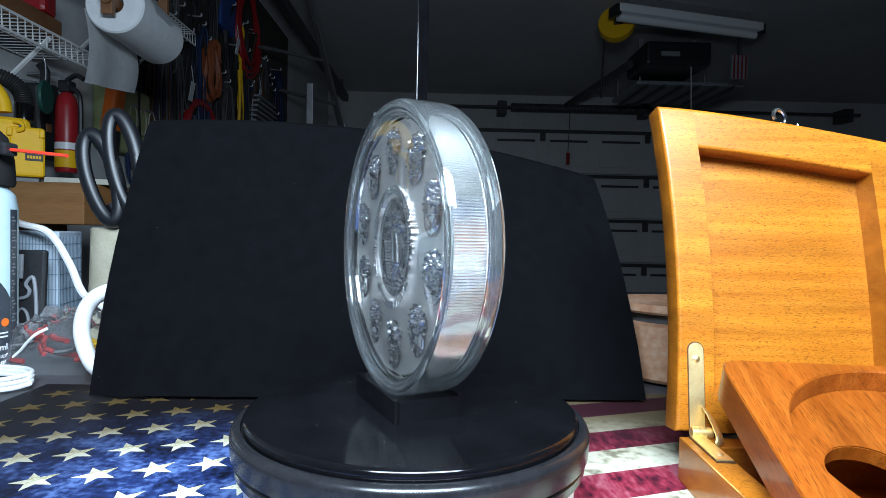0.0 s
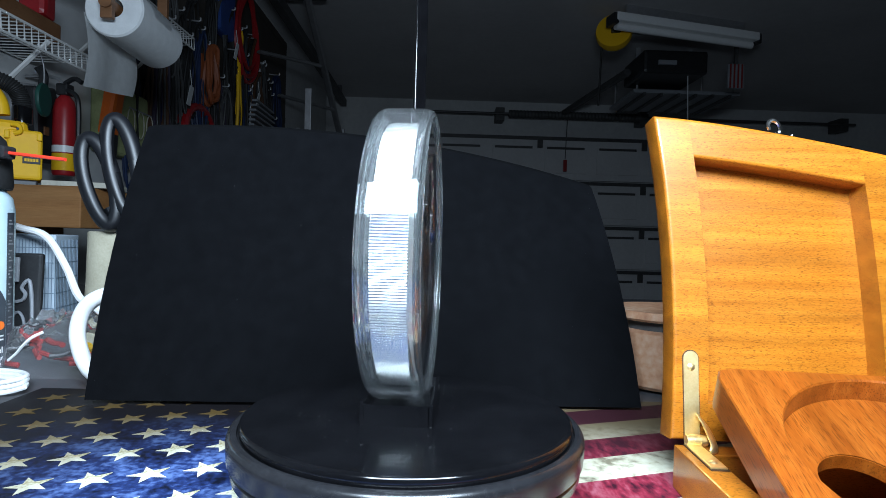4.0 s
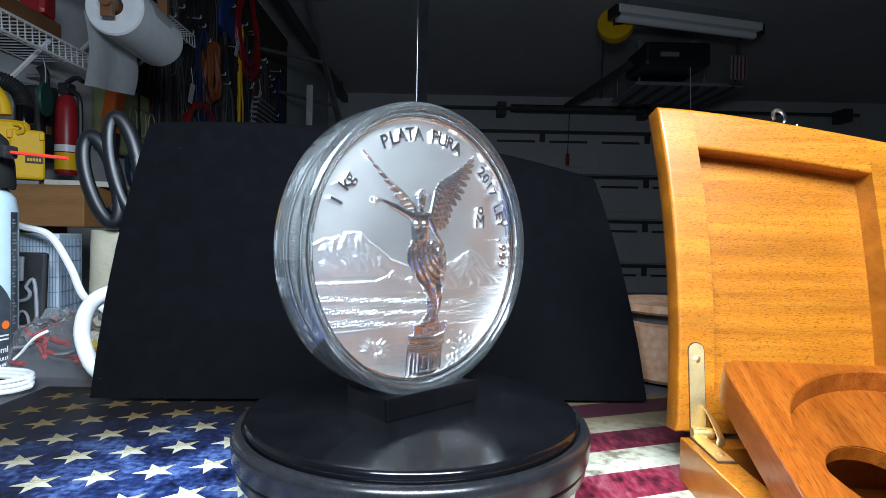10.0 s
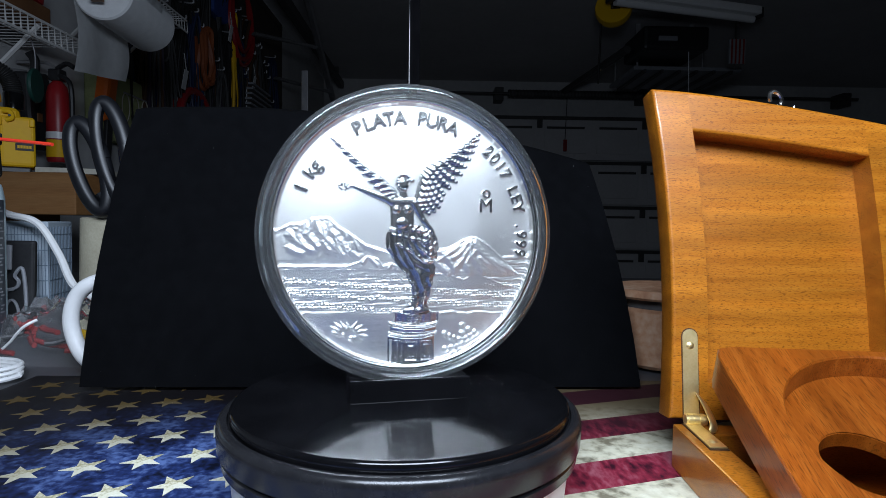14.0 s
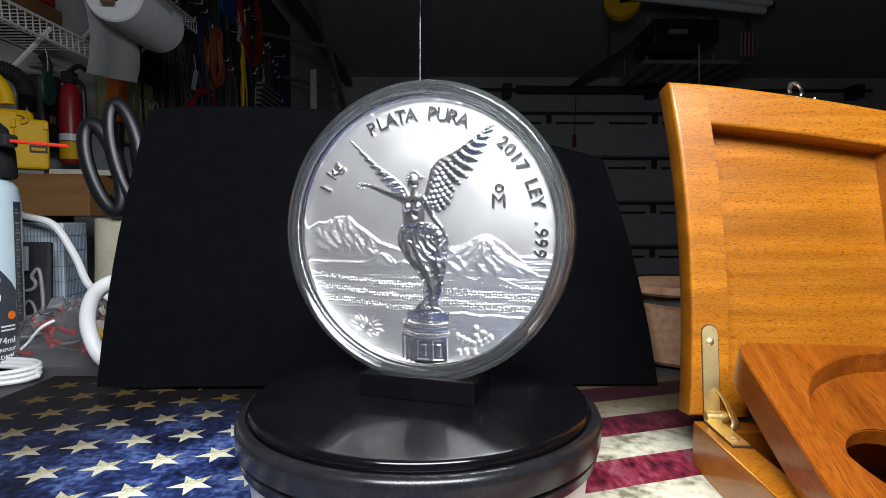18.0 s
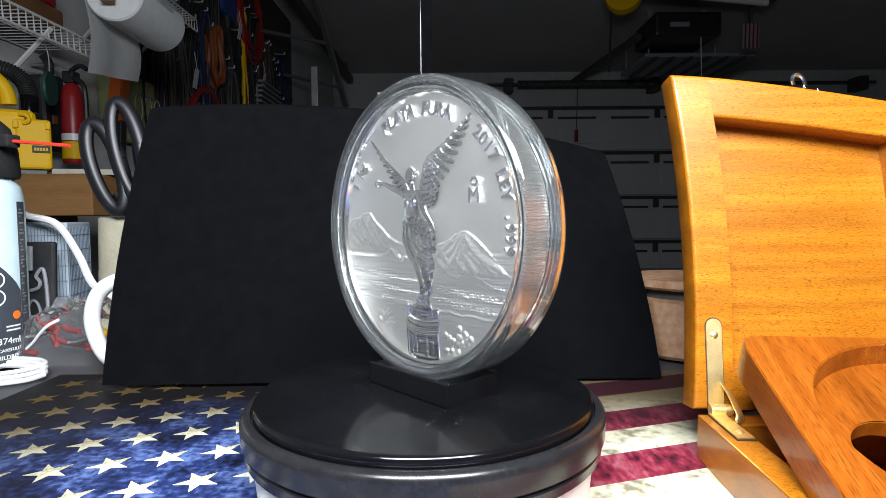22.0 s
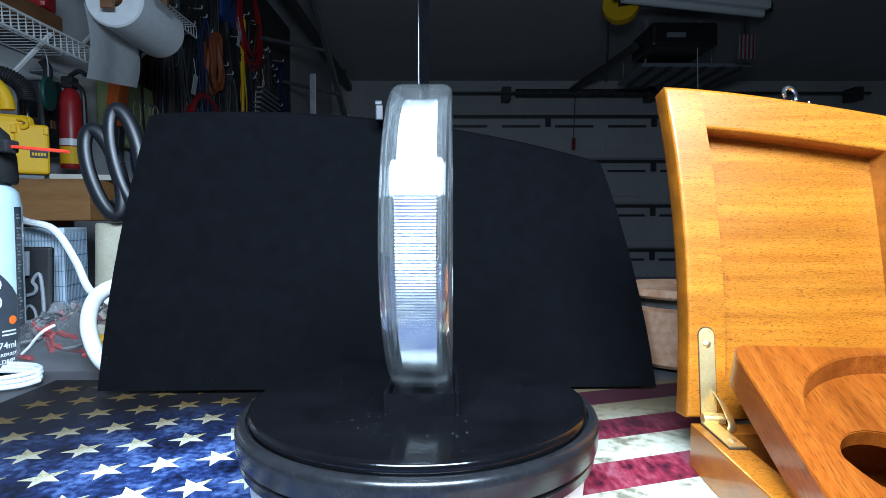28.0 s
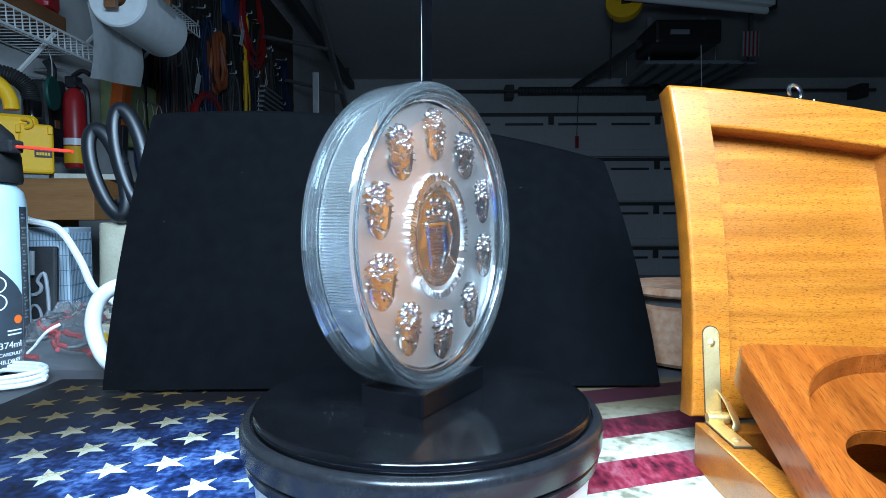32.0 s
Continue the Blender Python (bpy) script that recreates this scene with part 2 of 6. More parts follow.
def aged_shaded_edge(m, old):
    """Old-flag print: ink burnt brown-black towards the mat's far and left edges, with the shade there painted in."""
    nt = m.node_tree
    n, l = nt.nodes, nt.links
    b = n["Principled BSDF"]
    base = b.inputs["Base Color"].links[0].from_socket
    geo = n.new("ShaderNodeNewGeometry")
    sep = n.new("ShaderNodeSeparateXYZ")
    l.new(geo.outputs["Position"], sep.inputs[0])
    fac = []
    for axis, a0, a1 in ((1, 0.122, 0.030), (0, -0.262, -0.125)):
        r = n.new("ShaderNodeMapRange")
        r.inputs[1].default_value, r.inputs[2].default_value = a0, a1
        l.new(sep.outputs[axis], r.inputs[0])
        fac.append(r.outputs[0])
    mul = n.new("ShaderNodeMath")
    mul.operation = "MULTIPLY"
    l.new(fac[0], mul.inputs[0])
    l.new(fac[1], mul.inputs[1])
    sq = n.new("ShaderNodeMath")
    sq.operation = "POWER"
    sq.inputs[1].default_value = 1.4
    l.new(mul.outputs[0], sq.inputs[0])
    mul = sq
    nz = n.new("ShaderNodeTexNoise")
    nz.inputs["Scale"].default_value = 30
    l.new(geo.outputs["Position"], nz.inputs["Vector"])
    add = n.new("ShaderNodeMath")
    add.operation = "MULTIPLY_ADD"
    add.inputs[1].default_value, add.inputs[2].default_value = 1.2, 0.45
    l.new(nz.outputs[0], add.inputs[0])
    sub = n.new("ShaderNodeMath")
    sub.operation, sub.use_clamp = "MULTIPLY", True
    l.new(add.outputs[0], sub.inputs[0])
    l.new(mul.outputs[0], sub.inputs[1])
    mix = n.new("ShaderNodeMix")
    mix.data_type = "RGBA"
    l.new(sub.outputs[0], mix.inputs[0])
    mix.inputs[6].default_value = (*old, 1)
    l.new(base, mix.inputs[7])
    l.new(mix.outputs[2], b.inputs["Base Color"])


# edge tones: burnt ink, darkened further by painted shade near the board
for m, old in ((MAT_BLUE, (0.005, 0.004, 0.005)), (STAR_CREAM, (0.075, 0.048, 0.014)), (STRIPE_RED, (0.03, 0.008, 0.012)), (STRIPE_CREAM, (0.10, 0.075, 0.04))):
    aged_shaded_edge(m, old)

MAHOGANY = wood("golden_mahogany", (0.29, 0.083, 0.003), (0.39, 0.130, 0.005), (0.47, 0.175, 0.008), (0.10, 1.0, 2.2), scale=120, flecks=0.72, pore=(0.62, 1.8, 4.2))
MAHOGANY_SIDE = wood("golden_mahogany_cross", (0.31, 0.088, 0.003), (0.40, 0.136, 0.005), (0.48, 0.182, 0.008), (0.14, 1.0, 2.0), scale=120, flecks=0.72, pore=(0.62, 1.8, 4.2), coat=0.45)
# dark brown that paints the shade round the hinge leaves
SHADOW_WOOD = wood("recess_shade_wood", (0.03, 0.012, 0.004), (0.06, 0.025, 0.008), (0.10, 0.04, 0.012), (0.3, 1, 2), gloss=(0.6, 0.8), scale=100)
RED_WOOD = wood("red_brown_wood", (0.17, 0.036, 0.002), (0.25, 0.060, 0.003), (0.36, 0.105, 0.008), (1.8, 0.14, 1.0), scale=110, flecks=0.55, pore=(2.2, 0.16, 1.4), coat=0.35)

# ---------------------------------------------------------------- bench, mat and board
bench = thing("workbench", pose(0, 0.25, -0.003), "dark grey workbench carrying the flag mat", "workbench")
part("bench_top", box(2.06, 1.56, 0.04, pose(0, 0, -0.02), bevel=0.003), TABLE, bench)
for x in (-0.95, 0.95):
    for y in (-0.70, 0.70):
        part("leg", box(0.08, 0.08, 0.905, pose(x, y, -0.4928)), TABLE, bench)

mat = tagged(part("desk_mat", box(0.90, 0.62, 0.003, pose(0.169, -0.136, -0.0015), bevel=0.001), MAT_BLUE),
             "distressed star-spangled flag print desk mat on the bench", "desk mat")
TILT = radians(17.5)
ex, ey = Vector((cos(TILT), sin(TILT), 0)), Vector((-sin(TILT), cos(TILT), 0))


def star_mesh():
    b = bmesh.new()
    pts = []
    for i in range(10):
        r = 0.0102 if i % 2 == 0 else 0.0040
        a = pi / 2 + i * pi / 5
        pts.append((r * cos(a), r * sin(a)))
    prism(pts, 0, 0.0002, bm=b)
    me = bpy.data.meshes.new("star")
    b.to_mesh(me)
    b.free()
    me.materials.append(STAR_CREAM)
    return me


STAR = star_mesh()
for i in range(-5, 9):
    for j in range(-8, 10):
        x = -0.178 + 0.0256 * i + 0.0238 * j
        y = 0.074 - 0.0247 * i + 0.0077 * j
        if -0.27 < x < -0.02 and -0.2 < y < 0.165:
            ob = new("star", STAR)
            ob.parent = mat
            ob.matrix_world = pose(x, y, 0.0001, 0, 0, 37 + random.uniform(-3, 3))
for k in range(-9, 9):
    # one printed stripe, cut off at the blue field and at the mat's far and outer edges
    c0 = Vector((0.126, 0.092, 0)) + ey * (k * 0.0263)
    b = bmesh.new()
    quad = []
    for u, w in ((-0.16, 0), (0.6, 0), (0.6, 0.0263), (-0.16, 0.0263)):
        p = c0 + ex * u + ey * w
        quad.append(b.verts.new((p.x, p.y, 0.0002)))
    b.faces.new(quad)
    for co, no in (((0, 0.1725, 0), (0, 1, 0)), ((0, -0.44, 0), (0, -1, 0)), ((0.617, 0, 0), (1, 0, 0)), ((0.0, 0, 0), (-1, 0, 0))):
        bmesh.ops.bisect_plane(b, geom=b.verts[:] + b.edges[:] + b.faces[:], plane_co=co, plane_no=no, clear_outer=True)
    if b.faces:
        top = bmesh.ops.extrude_face_region(b, geom=b.faces[:])
        bmesh.ops.translate(b, verts=[v for v in top["geom"] if isinstance(v, bmesh.types.BMVert)], vec=(0, 0, 0.0002))
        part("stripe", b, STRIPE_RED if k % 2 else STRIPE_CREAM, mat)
    else:
        b.free()


def velvet_board():
    """A padded black display board leaning back against the clutter, twisted and bowed at the top to fit the camera's
    view.
    """
    bl, br = Vector((-0.226, 0.135, 0.003)), Vector((0.161, 0.147, 0.003))
    tl, tr = Vector((-0.222, 0.205, 0.203)), Vector((0.150, 0.255, 0.170))
    nu, nv, th = 40, 22, 0.013
    b = bmesh.new()
    front, back = [], []
    for j in range(nv + 1):
        v = j / nv
        for i in range(nu + 1):
            u = i / nu
            p = (bl * (1 - u) + br * u) * (1 - v) + (tl * (1 - u) + tr * u) * v
            p.z += 0.016 * v * 4 * u * (1 - u)
            p.x += (0.010 * (u - 0.5) * 4 * v * (1 - v))
            q = p + Vector((0, th, 0.004))
            p = p + Vector((0, -0.0006 * noise.noise(p * 60), 0))
            front.append(b.verts.new(p))
            back.append(b.verts.new(q))
    w = nu + 1
    for j in range(nv):
        for i in range(nu):
            a = j * w + i
            b.faces.new((front[a], front[a + 1], front[a + w + 1], front[a + w]))
            b.faces.new((back[a + w], back[a + w + 1], back[a + 1], back[a]))
    for i in range(nu):
        b.faces.new((front[i], back[i], back[i + 1], front[i + 1]))
        t = nv * w + i
        b.faces.new((front[t + 1], back[t + 1], back[t], front[t]))
    for j in range(nv):
        a = j * w
        b.faces.new((front[a], front[a + w], back[a + w], back[a]))
        a = j * w + nu
        b.faces.new((front[a + w], front[a], back[a], back[a + w]))
    return b


board = tagged(part("display_board", velvet_board(), VELVET, smooth=True), "black velvet display board leaning behind the turntable", "display board")

# ---------------------------------------------------------------- turntable
TOP = 0.042
turntable = thing("turntable", pose(0, 0, 0), "round black motorised turntable with white base", "turntable")
part("base", lathe([(0, 0.0005), (0.068, 0.0005), (0.0705, 0.003), (0.0725, 0.0225), (0.066, 0.0250), (0, 0.0250)], 96), WHITE_PLASTIC, turntable, "white plastic base", smooth=True)
part("lower_ring", lathe([(0.060, 0.0205), (0.0735, 0.0205), (0.0752, 0.0220), (0.0756, 0.0255), (0.0748, 0.0263), (0.060, 0.0263)], 128, closed=True), RING_BLACK, turntable, smooth=True)
part("rim", lathe([(0.060, 0.0270), (0.0756, 0.0270), (0.0766, 0.0280), (0.0770, 0.0345), (0.0768, 0.0362), (0.0762, 0.0374), (0.0751, 0.0382), (0.0738, 0.0385), (0.0728, 0.0383), (0.0724, 0.0368), (0.060, 0.0360)], 128, closed=True), RING_BLACK, turntable, smooth=True)
plate = part("plate", lathe([(0, 0.0364), (0.0700, 0.0364), (0.0718, 0.0372), (0.0721, 0.0395), (0.0719, 0.0408), (0.0714, 0.0415), (0.0706, 0.0419), (0.0696, TOP), (0, TOP)], 128), GLOSS_BLACK, turntable, "glossy black rotating plate", smooth=True)

# ---------------------------------------------------------------- coin, capsule and stand
CZ = 0.1121
coin = thing("silver_coin", pose(0, 0, CZ), "large one kilogram silver coin with winged statue and coats of arms", "coin")
R, HALF = 0.0575, 0.0070
# the capsule stands a little off the axis of the plate
OFF_X, OFF_Y = 0.0018, 0.0027


def reeded():
    b = bmesh.new()
    n = 640
    prof = [(0.0569, -HALF + 0.0030), (0.0570, -HALF + 0.0001), (0.0572, -HALF), (R - 0.0002, -HALF), (R, -HALF + 0.0003), (R, HALF - 0.0003), (R - 0.0002, HALF), (0.0572, HALF), (0.0570, HALF - 0.0001), (0.0569, HALF - 0.0030)]
    rings = []
    for k, (r, y) in enumerate(prof):
        ring = []
        for i in range(n):
            a = 2 * pi * i / n
            rr = r - (0.00030 if k in (4, 5) and i % 2 == 0 else 0)
            ring.append(b.verts.new((rr * cos(a), y, rr * sin(a))))
        rings.append(ring)
    for p, q in zip(rings, rings[1:]):
        for i in range(n):
            b.faces.new((p[i], p[(i + 1) % n], q[(i + 1) % n], q[i]))
    return b


part("edge", reeded(), EDGE, coin, "reeded coin edge")
# the rounded inner slope of the raised rim, mirror bright
for s in (-1, 1):
    slope = [(0.0551, HALF - 0.0032), (0.0555, HALF - 0.0024), (0.0559, HALF - 0.0014), (0.0562, HALF - 0.0006), (0.0564, HALF - 0.0002), (0.0569, HALF), (0.0570, HALF - 0.0010)]
    part("rim_slope", lathe([(r, s * y) for r, y in slope], 192, Matrix.Rotation(radians(90), 4, "X")), POLISH, coin, "mirror-bright sloping rim", smooth=True, sharp=80)


GROW = 1.077


def field_mesh(name, height, mask, step, material, side, parent, label="", smooth=True):
    """A relief over the coin's face: height and mask are functions of x and y in millimetres."""
    n = int(110 / step) + 1
    ax = (np.arange(n) - (n - 1) / 2) * step
    X, Y = np.meshgrid(ax, ax)
    Hh, M = height(X, Y), mask(X, Y)
    cell = M[:-1, :-1] & M[1:, :-1] & M[:-1, 1:] & M[1:, 1:]
    used = np.zeros_like(M)
    used[:-1, :-1] |= cell
    used[1:, :-1] |= cell
    used[:-1, 1:] |= cell
    used[1:, 1:] |= cell
    idx = -np.ones(M.shape, int)
    idx[used] = np.arange(used.sum())
    xs, ys, hs = X[used] * GROW / 1000, Y[used] * GROW / 1000, Hh[used] / 1000
    base = HALF - 0.0004
    co = np.stack([xs * (1 if side < 0 else -1), side * (base + hs), ys], 1)
    j, i = np.nonzero(cell)
    quads = np.stack([idx[j, i], idx[j, i + 1], idx[j + 1, i + 1], idx[j + 1, i]], 1)
    me = bpy.data.meshes.new(name)
    me.from_pydata(co.tolist(), [], quads.tolist())
    me.materials.append(material)
    if smooth:
        me.polygons.foreach_set("use_smooth", np.ones(len(quads), bool))
    me.update()
    ob = new(name, me)
    ob.parent = parent
    if label:
        tagged(ob, label)
    return ob


def seg_d(X, Y, x0, y0, x1, y1):
    dx, dy = x1 - x0, y1 - y0
    t = np.clip(((X - x0) * dx + (Y - y0) * dy) / (dx * dx + dy * dy + 1e-9), 0, 1)
    return np.hypot(X - x0 - t * dx, Y - y0 - t * dy), t


def limb(X, Y, x0, y0, r0, x1, y1, r1, h=1.0):
    """A rounded limb that tapers from r0 to r1."""
    d, t = seg_d(X, Y, x0, y0, x1, y1)
    r = r0 + (r1 - r0) * t
    return h * np.sqrt(np.clip(1 - (d / r) ** 2, 0, 1)) * np.minimum(r / 2.2, 1.2)


def waves(X, Y, s, seed):
    """Cheap smooth noise from a few sines."""
    rs = np.random.RandomState(seed)
    out = np.zeros_like(X)
    for k in range(7):
        a, f, p = rs.uniform(0, 6.28), s * rs.uniform(0.6, 1.8), rs.uniform(0, 6.28)
        out += np.sin((X * np.cos(a) + Y * np.sin(a)) * f + p)
    return out / 4


def ridge(X, pts):
    return np.interp(X, [p[0] for p in pts], [p[1] for p in pts])


def dots(X, Y, cell, seed):
    """Small round bumps, one in each cell of a jittered grid, 0 to 1 high."""
    rs = np.random.RandomState(seed)
    jx, jy, jr = rs.uniform(0.3, 0.7, (64, 64)), rs.uniform(0.3, 0.7, (64, 64)), rs.uniform(0.25, 1.0, (64, 64))
    ix, iy = np.floor(X / cell).astype(int), np.floor(Y / cell).astype(int)
    a, c = ix % 64, iy % 64
    d = np.hypot(X / cell - ix - jx[a, c], Y / cell - iy - jy[a, c]) / 0.42
    return jr[a, c] * np.sqrt(np.clip(1 - d * d, 0, 1))


def crease(X, Y, pts, wide, tall):
    """A sharp spur along a line, steep on one side."""
    out = np.zeros_like(X)
    for (x0, y0), (x1, y1) in zip(pts, pts[1:]):
        d, t = seg_d(X, Y, x0, y0, x1, y1)
        out = np.maximum(out, tall * np.clip(1 - d / wide, 0, 1))
    return out


LEFT_RIDGE = [(-60, -1), (-54.8, 2.1), (-49.9, 4.5), (-45.9, 4.6), (-43.5, 5.8), (-42.2, 4.2), (-41.4, 6.8), (-37.9, 7.1), (-33.9, 7.2), (-29.9, 3.4), (-25.1, 0.5), (-18.8, -3.9), (-12.5, -6.0), (-8, -7.4), (0, -9), (8, -16)]
RIGHT_RIDGE = [(2, -14), (8, -7.6), (12.2, -6.0), (17.7, -5.1), (23.5, -1.7), (27.9, -0.4), (30.1, -0.7), (35.2, -3.9), (41.1, -8.7), (47.0, -14.3), (52.8, -19.2), (60, -25)]
LEFT_SPURS = [[(-40, 6.5), (-38, 1), (-33, -4), (-30, -8)], [(-34, 6.8), (-34, 2), (-29, -3), (-27, -7)], [(-33, 6.5), (-28, 1), (-27, -1)], [(-41, 5.5), (-43, 0), (-39, -5)],
              [(-28, 3.2), (-24, -2), (-22, -6)], [(-46, 4), (-47, -1), (-44, -5)], [(-25, 1), (-20, -4), (-15, -6)], [(-50, 0), (-46, -4), (-41, -7)], [(-36, 3), (-36, -4), (-34, -7)],
              [(-24, -3), (-25, -7), (-22, -9)], [(-31, 0), (-31, -5), (-28, -9)], [(-50, -6), (-45, -8)]]
RIGHT_SPURS = [[(26, -3.4), (22, -8), (19, -10)], [(27, -3.4), (27, -9), (31, -13), (33, -16)], [(29, -3.4), (33, -9), (40, -13), (47, -16)], [(30, -5), (37, -12), (43, -16)], [(26, -6), (23, -11), (20, -14)],
               [(13, -7), (17, -11), (20, -15)], [(21, -5), (16, -9), (12, -11)], [(32, -10), (36, -13)], [(10, -10), (14, -14), (17, -16)], [(29, -7), (25, -12), (27, -16)]]


def landscape(X, Y):
    n1, n2 = waves(X, Y, 0.9, 3), waves(X, Y, 2.4, 5)
    h = np.zeros_like(X)
    for pts, spurs, foot, seed in ((LEFT_RIDGE, LEFT_SPURS, -11.5, 21), (RIGHT_RIDGE, RIGHT_SPURS, -18.5, 22)):
        top = ridge(X, pts) + 0.22 * n2
        inside = np.clip((top - Y) / 0.7, 0, 1) * np.clip((Y - foot) / 0.7, 0, 1)
        body = 0.38 + 0.30 * np.exp(-((top - Y) / 0.9) ** 2) + 0.07 * n1 + 0.035 * waves(X * 1.0, Y * 0.6, 3.2, seed)
        for s in spurs:
            body = np.maximum(body, 0.30 + crease(X + 0.4 * n2, Y + 0.3 * n1, s, 2.6, 0.62))
        h = np.maximum(h, inside * body)
    near = ridge(X, [(-27, -13), (-23, -11.6), (-18, -8.5), (-13.5, -10), (-11.5, -13), (-8, -11.6), (-3, -14), (3, -15)]) + 0.2 * n2
    body = 0.5 + 0.25 * np.exp(-((near - Y) / 0.7) ** 2)
    for s in ([(-18, -8.8), (-20, -12)], [(-18, -9), (-14, -13)], [(-8, -12), (-9, -14.5)]):
        body = np.maximum(body, 0.4 + crease(X, Y, s, 1.5, 0.5))
    h = np.maximum(h, np.clip((near - Y) / 0.5, 0, 1) * np.clip((Y + 15) / 0.6, 0, 1) * (X < 4) * body)
    near = ridge(X, [(8, -16), (16, -16.5), (24, -19), (29, -16.2), (33, -17.5), (44, -22), (56, -27)]) + 0.15 * n2
    h = np.maximum(h, np.clip((near - Y) / 0.5, 0, 1) * np.clip((Y + 27) / 5, 0, 1) * (X > 8) * (0.42 + 0.25 * np.exp(-((near - Y) / 0.6) ** 2)))
    # the plain: long furrows, and rows of round trees
    plain = np.clip((-12.5 - Y + 0.08 * X * (X > 0)) / 0.8, 0, 1)
    furrow = 0.07 * np.sin(Y * 2.4 + 0.12 * X + 0.9 * n1) + 0.05 * np.sin(Y * 5.1 - 0.2 * X + n1)
    rows = np.clip(np.sin(Y * 1.28 + 0.10 * X + 0.55 * n1) + 0.35 + 0.4 * waves(X, Y, 0.25, 31), 0, 1)
    zone = np.clip((Y + 33.5) / 1.0, 0, 1) * np.clip((-18.0 - 0.06 * X - Y) / 2.0, 0, 1) * np.clip(1.25 - (X > 2) * 0.55, 0, 1)
    trees = dots(X, Y * 1.2, 1.25, 7) * rows * zone
    edge = 0.30 * np.exp(-((Y + 33.8 + 0.02 * X + 0.3 * n1) / 0.45) ** 2)
    low = np.clip((-33.8 - Y) / 1.2, 0, 1)
    h = np.maximum(h, plain * (0.30 + furrow * (1 - 0.75 * low) + 0.80 * trees + edge + low * (0.06 * n1 + 0.03 * n2)))
    # agave and cactus at the foot
    for an, r in ((170, 7), (150, 8.5), (132, 9), (115, 8), (96, 6.5), (60, 8), (38, 8), (15, 8.5), (-8, 8.5), (-32, 7.5), (-60, 5), (190, 5)):
        an = radians(an)
        x1, y1 = -26 + r * cos(an), -42.5 + 0.8 * r * sin(an)
        h = np.maximum(h, 0.25 + limb(X, Y, (-26 + x1) / 2, (-42.5 + y1) / 2, 1.15, x1, y1, 0.3, 1.5) - 0.25 * (limb(X, Y, -26, -42.5, 1.0, x1, y1, 0.9) <= 0))
    for x0, y0, r in ((16, -43.6, 1.5), (18.2, -44.6, 1.5), (20.4, -45.6, 1.5), (22.8, -46.6, 1.7), (25.6, -46, 1.5), (28, -44.8, 1.6), (30, -43.4, 1.5), (24, -43.6, 1.6), (27, -42, 1.6), (24, -40, 1.5), (22.4, -49.2, 1.6), (19.4, -50, 1.6), (16.5, -50.4, 1.5)):
        q = np.hypot(X - x0, (Y - y0)) / r
        h = np.maximum(h, (q < 1) * (0.3 + 1.0 * np.sqrt(np.clip(1 - q * q, 0, 1)) * (0.75 + 0.25 * np.sin(X * 7) * np.sin(Y * 7))))
    return h


def curve_at(pts, s):
    """A point at fraction s along a list of points."""
    k = np.linspace(0, 1, len(pts))
    return np.interp(s, k, [p[0] for p in pts]), np.interp(s, k, [p[1] for p in pts])


def dome(X, Y, cx, cy, rx, ry, turn, h):
    """A rounded lump with two radii, turned by some degrees."""
    a = radians(turn)
    u, v = ((X - cx) * cos(a) + (Y - cy) * sin(a)) / rx, ((Y - cy) * cos(a) - (X - cx) * sin(a)) / ry
    return h * np.sqrt(np.clip(1 - u * u - v * v, 0, 1))


def feather(X, Y, x0, y0, x1, y1, w, low, high):
    """One feather: it rises from its root to a round tip, with a ridged quill."""
    d, t = seg_d(X, Y, x0, y0, x1, y1)
    q = np.clip(1 - (d / w) ** 2, 0, 1)
    return (low + (high - low) * t) * (q > 0) * (0.72 + 0.28 * np.sqrt(q)) + 0.12 * np.clip(1 - d / (0.35 * w), 0, 1) * (q > 0)


def crimp(v):
    """Sharp-crested folds from a phase."""
    return 1 - 2 * np.abs(np.sin(v)) ** 0.7


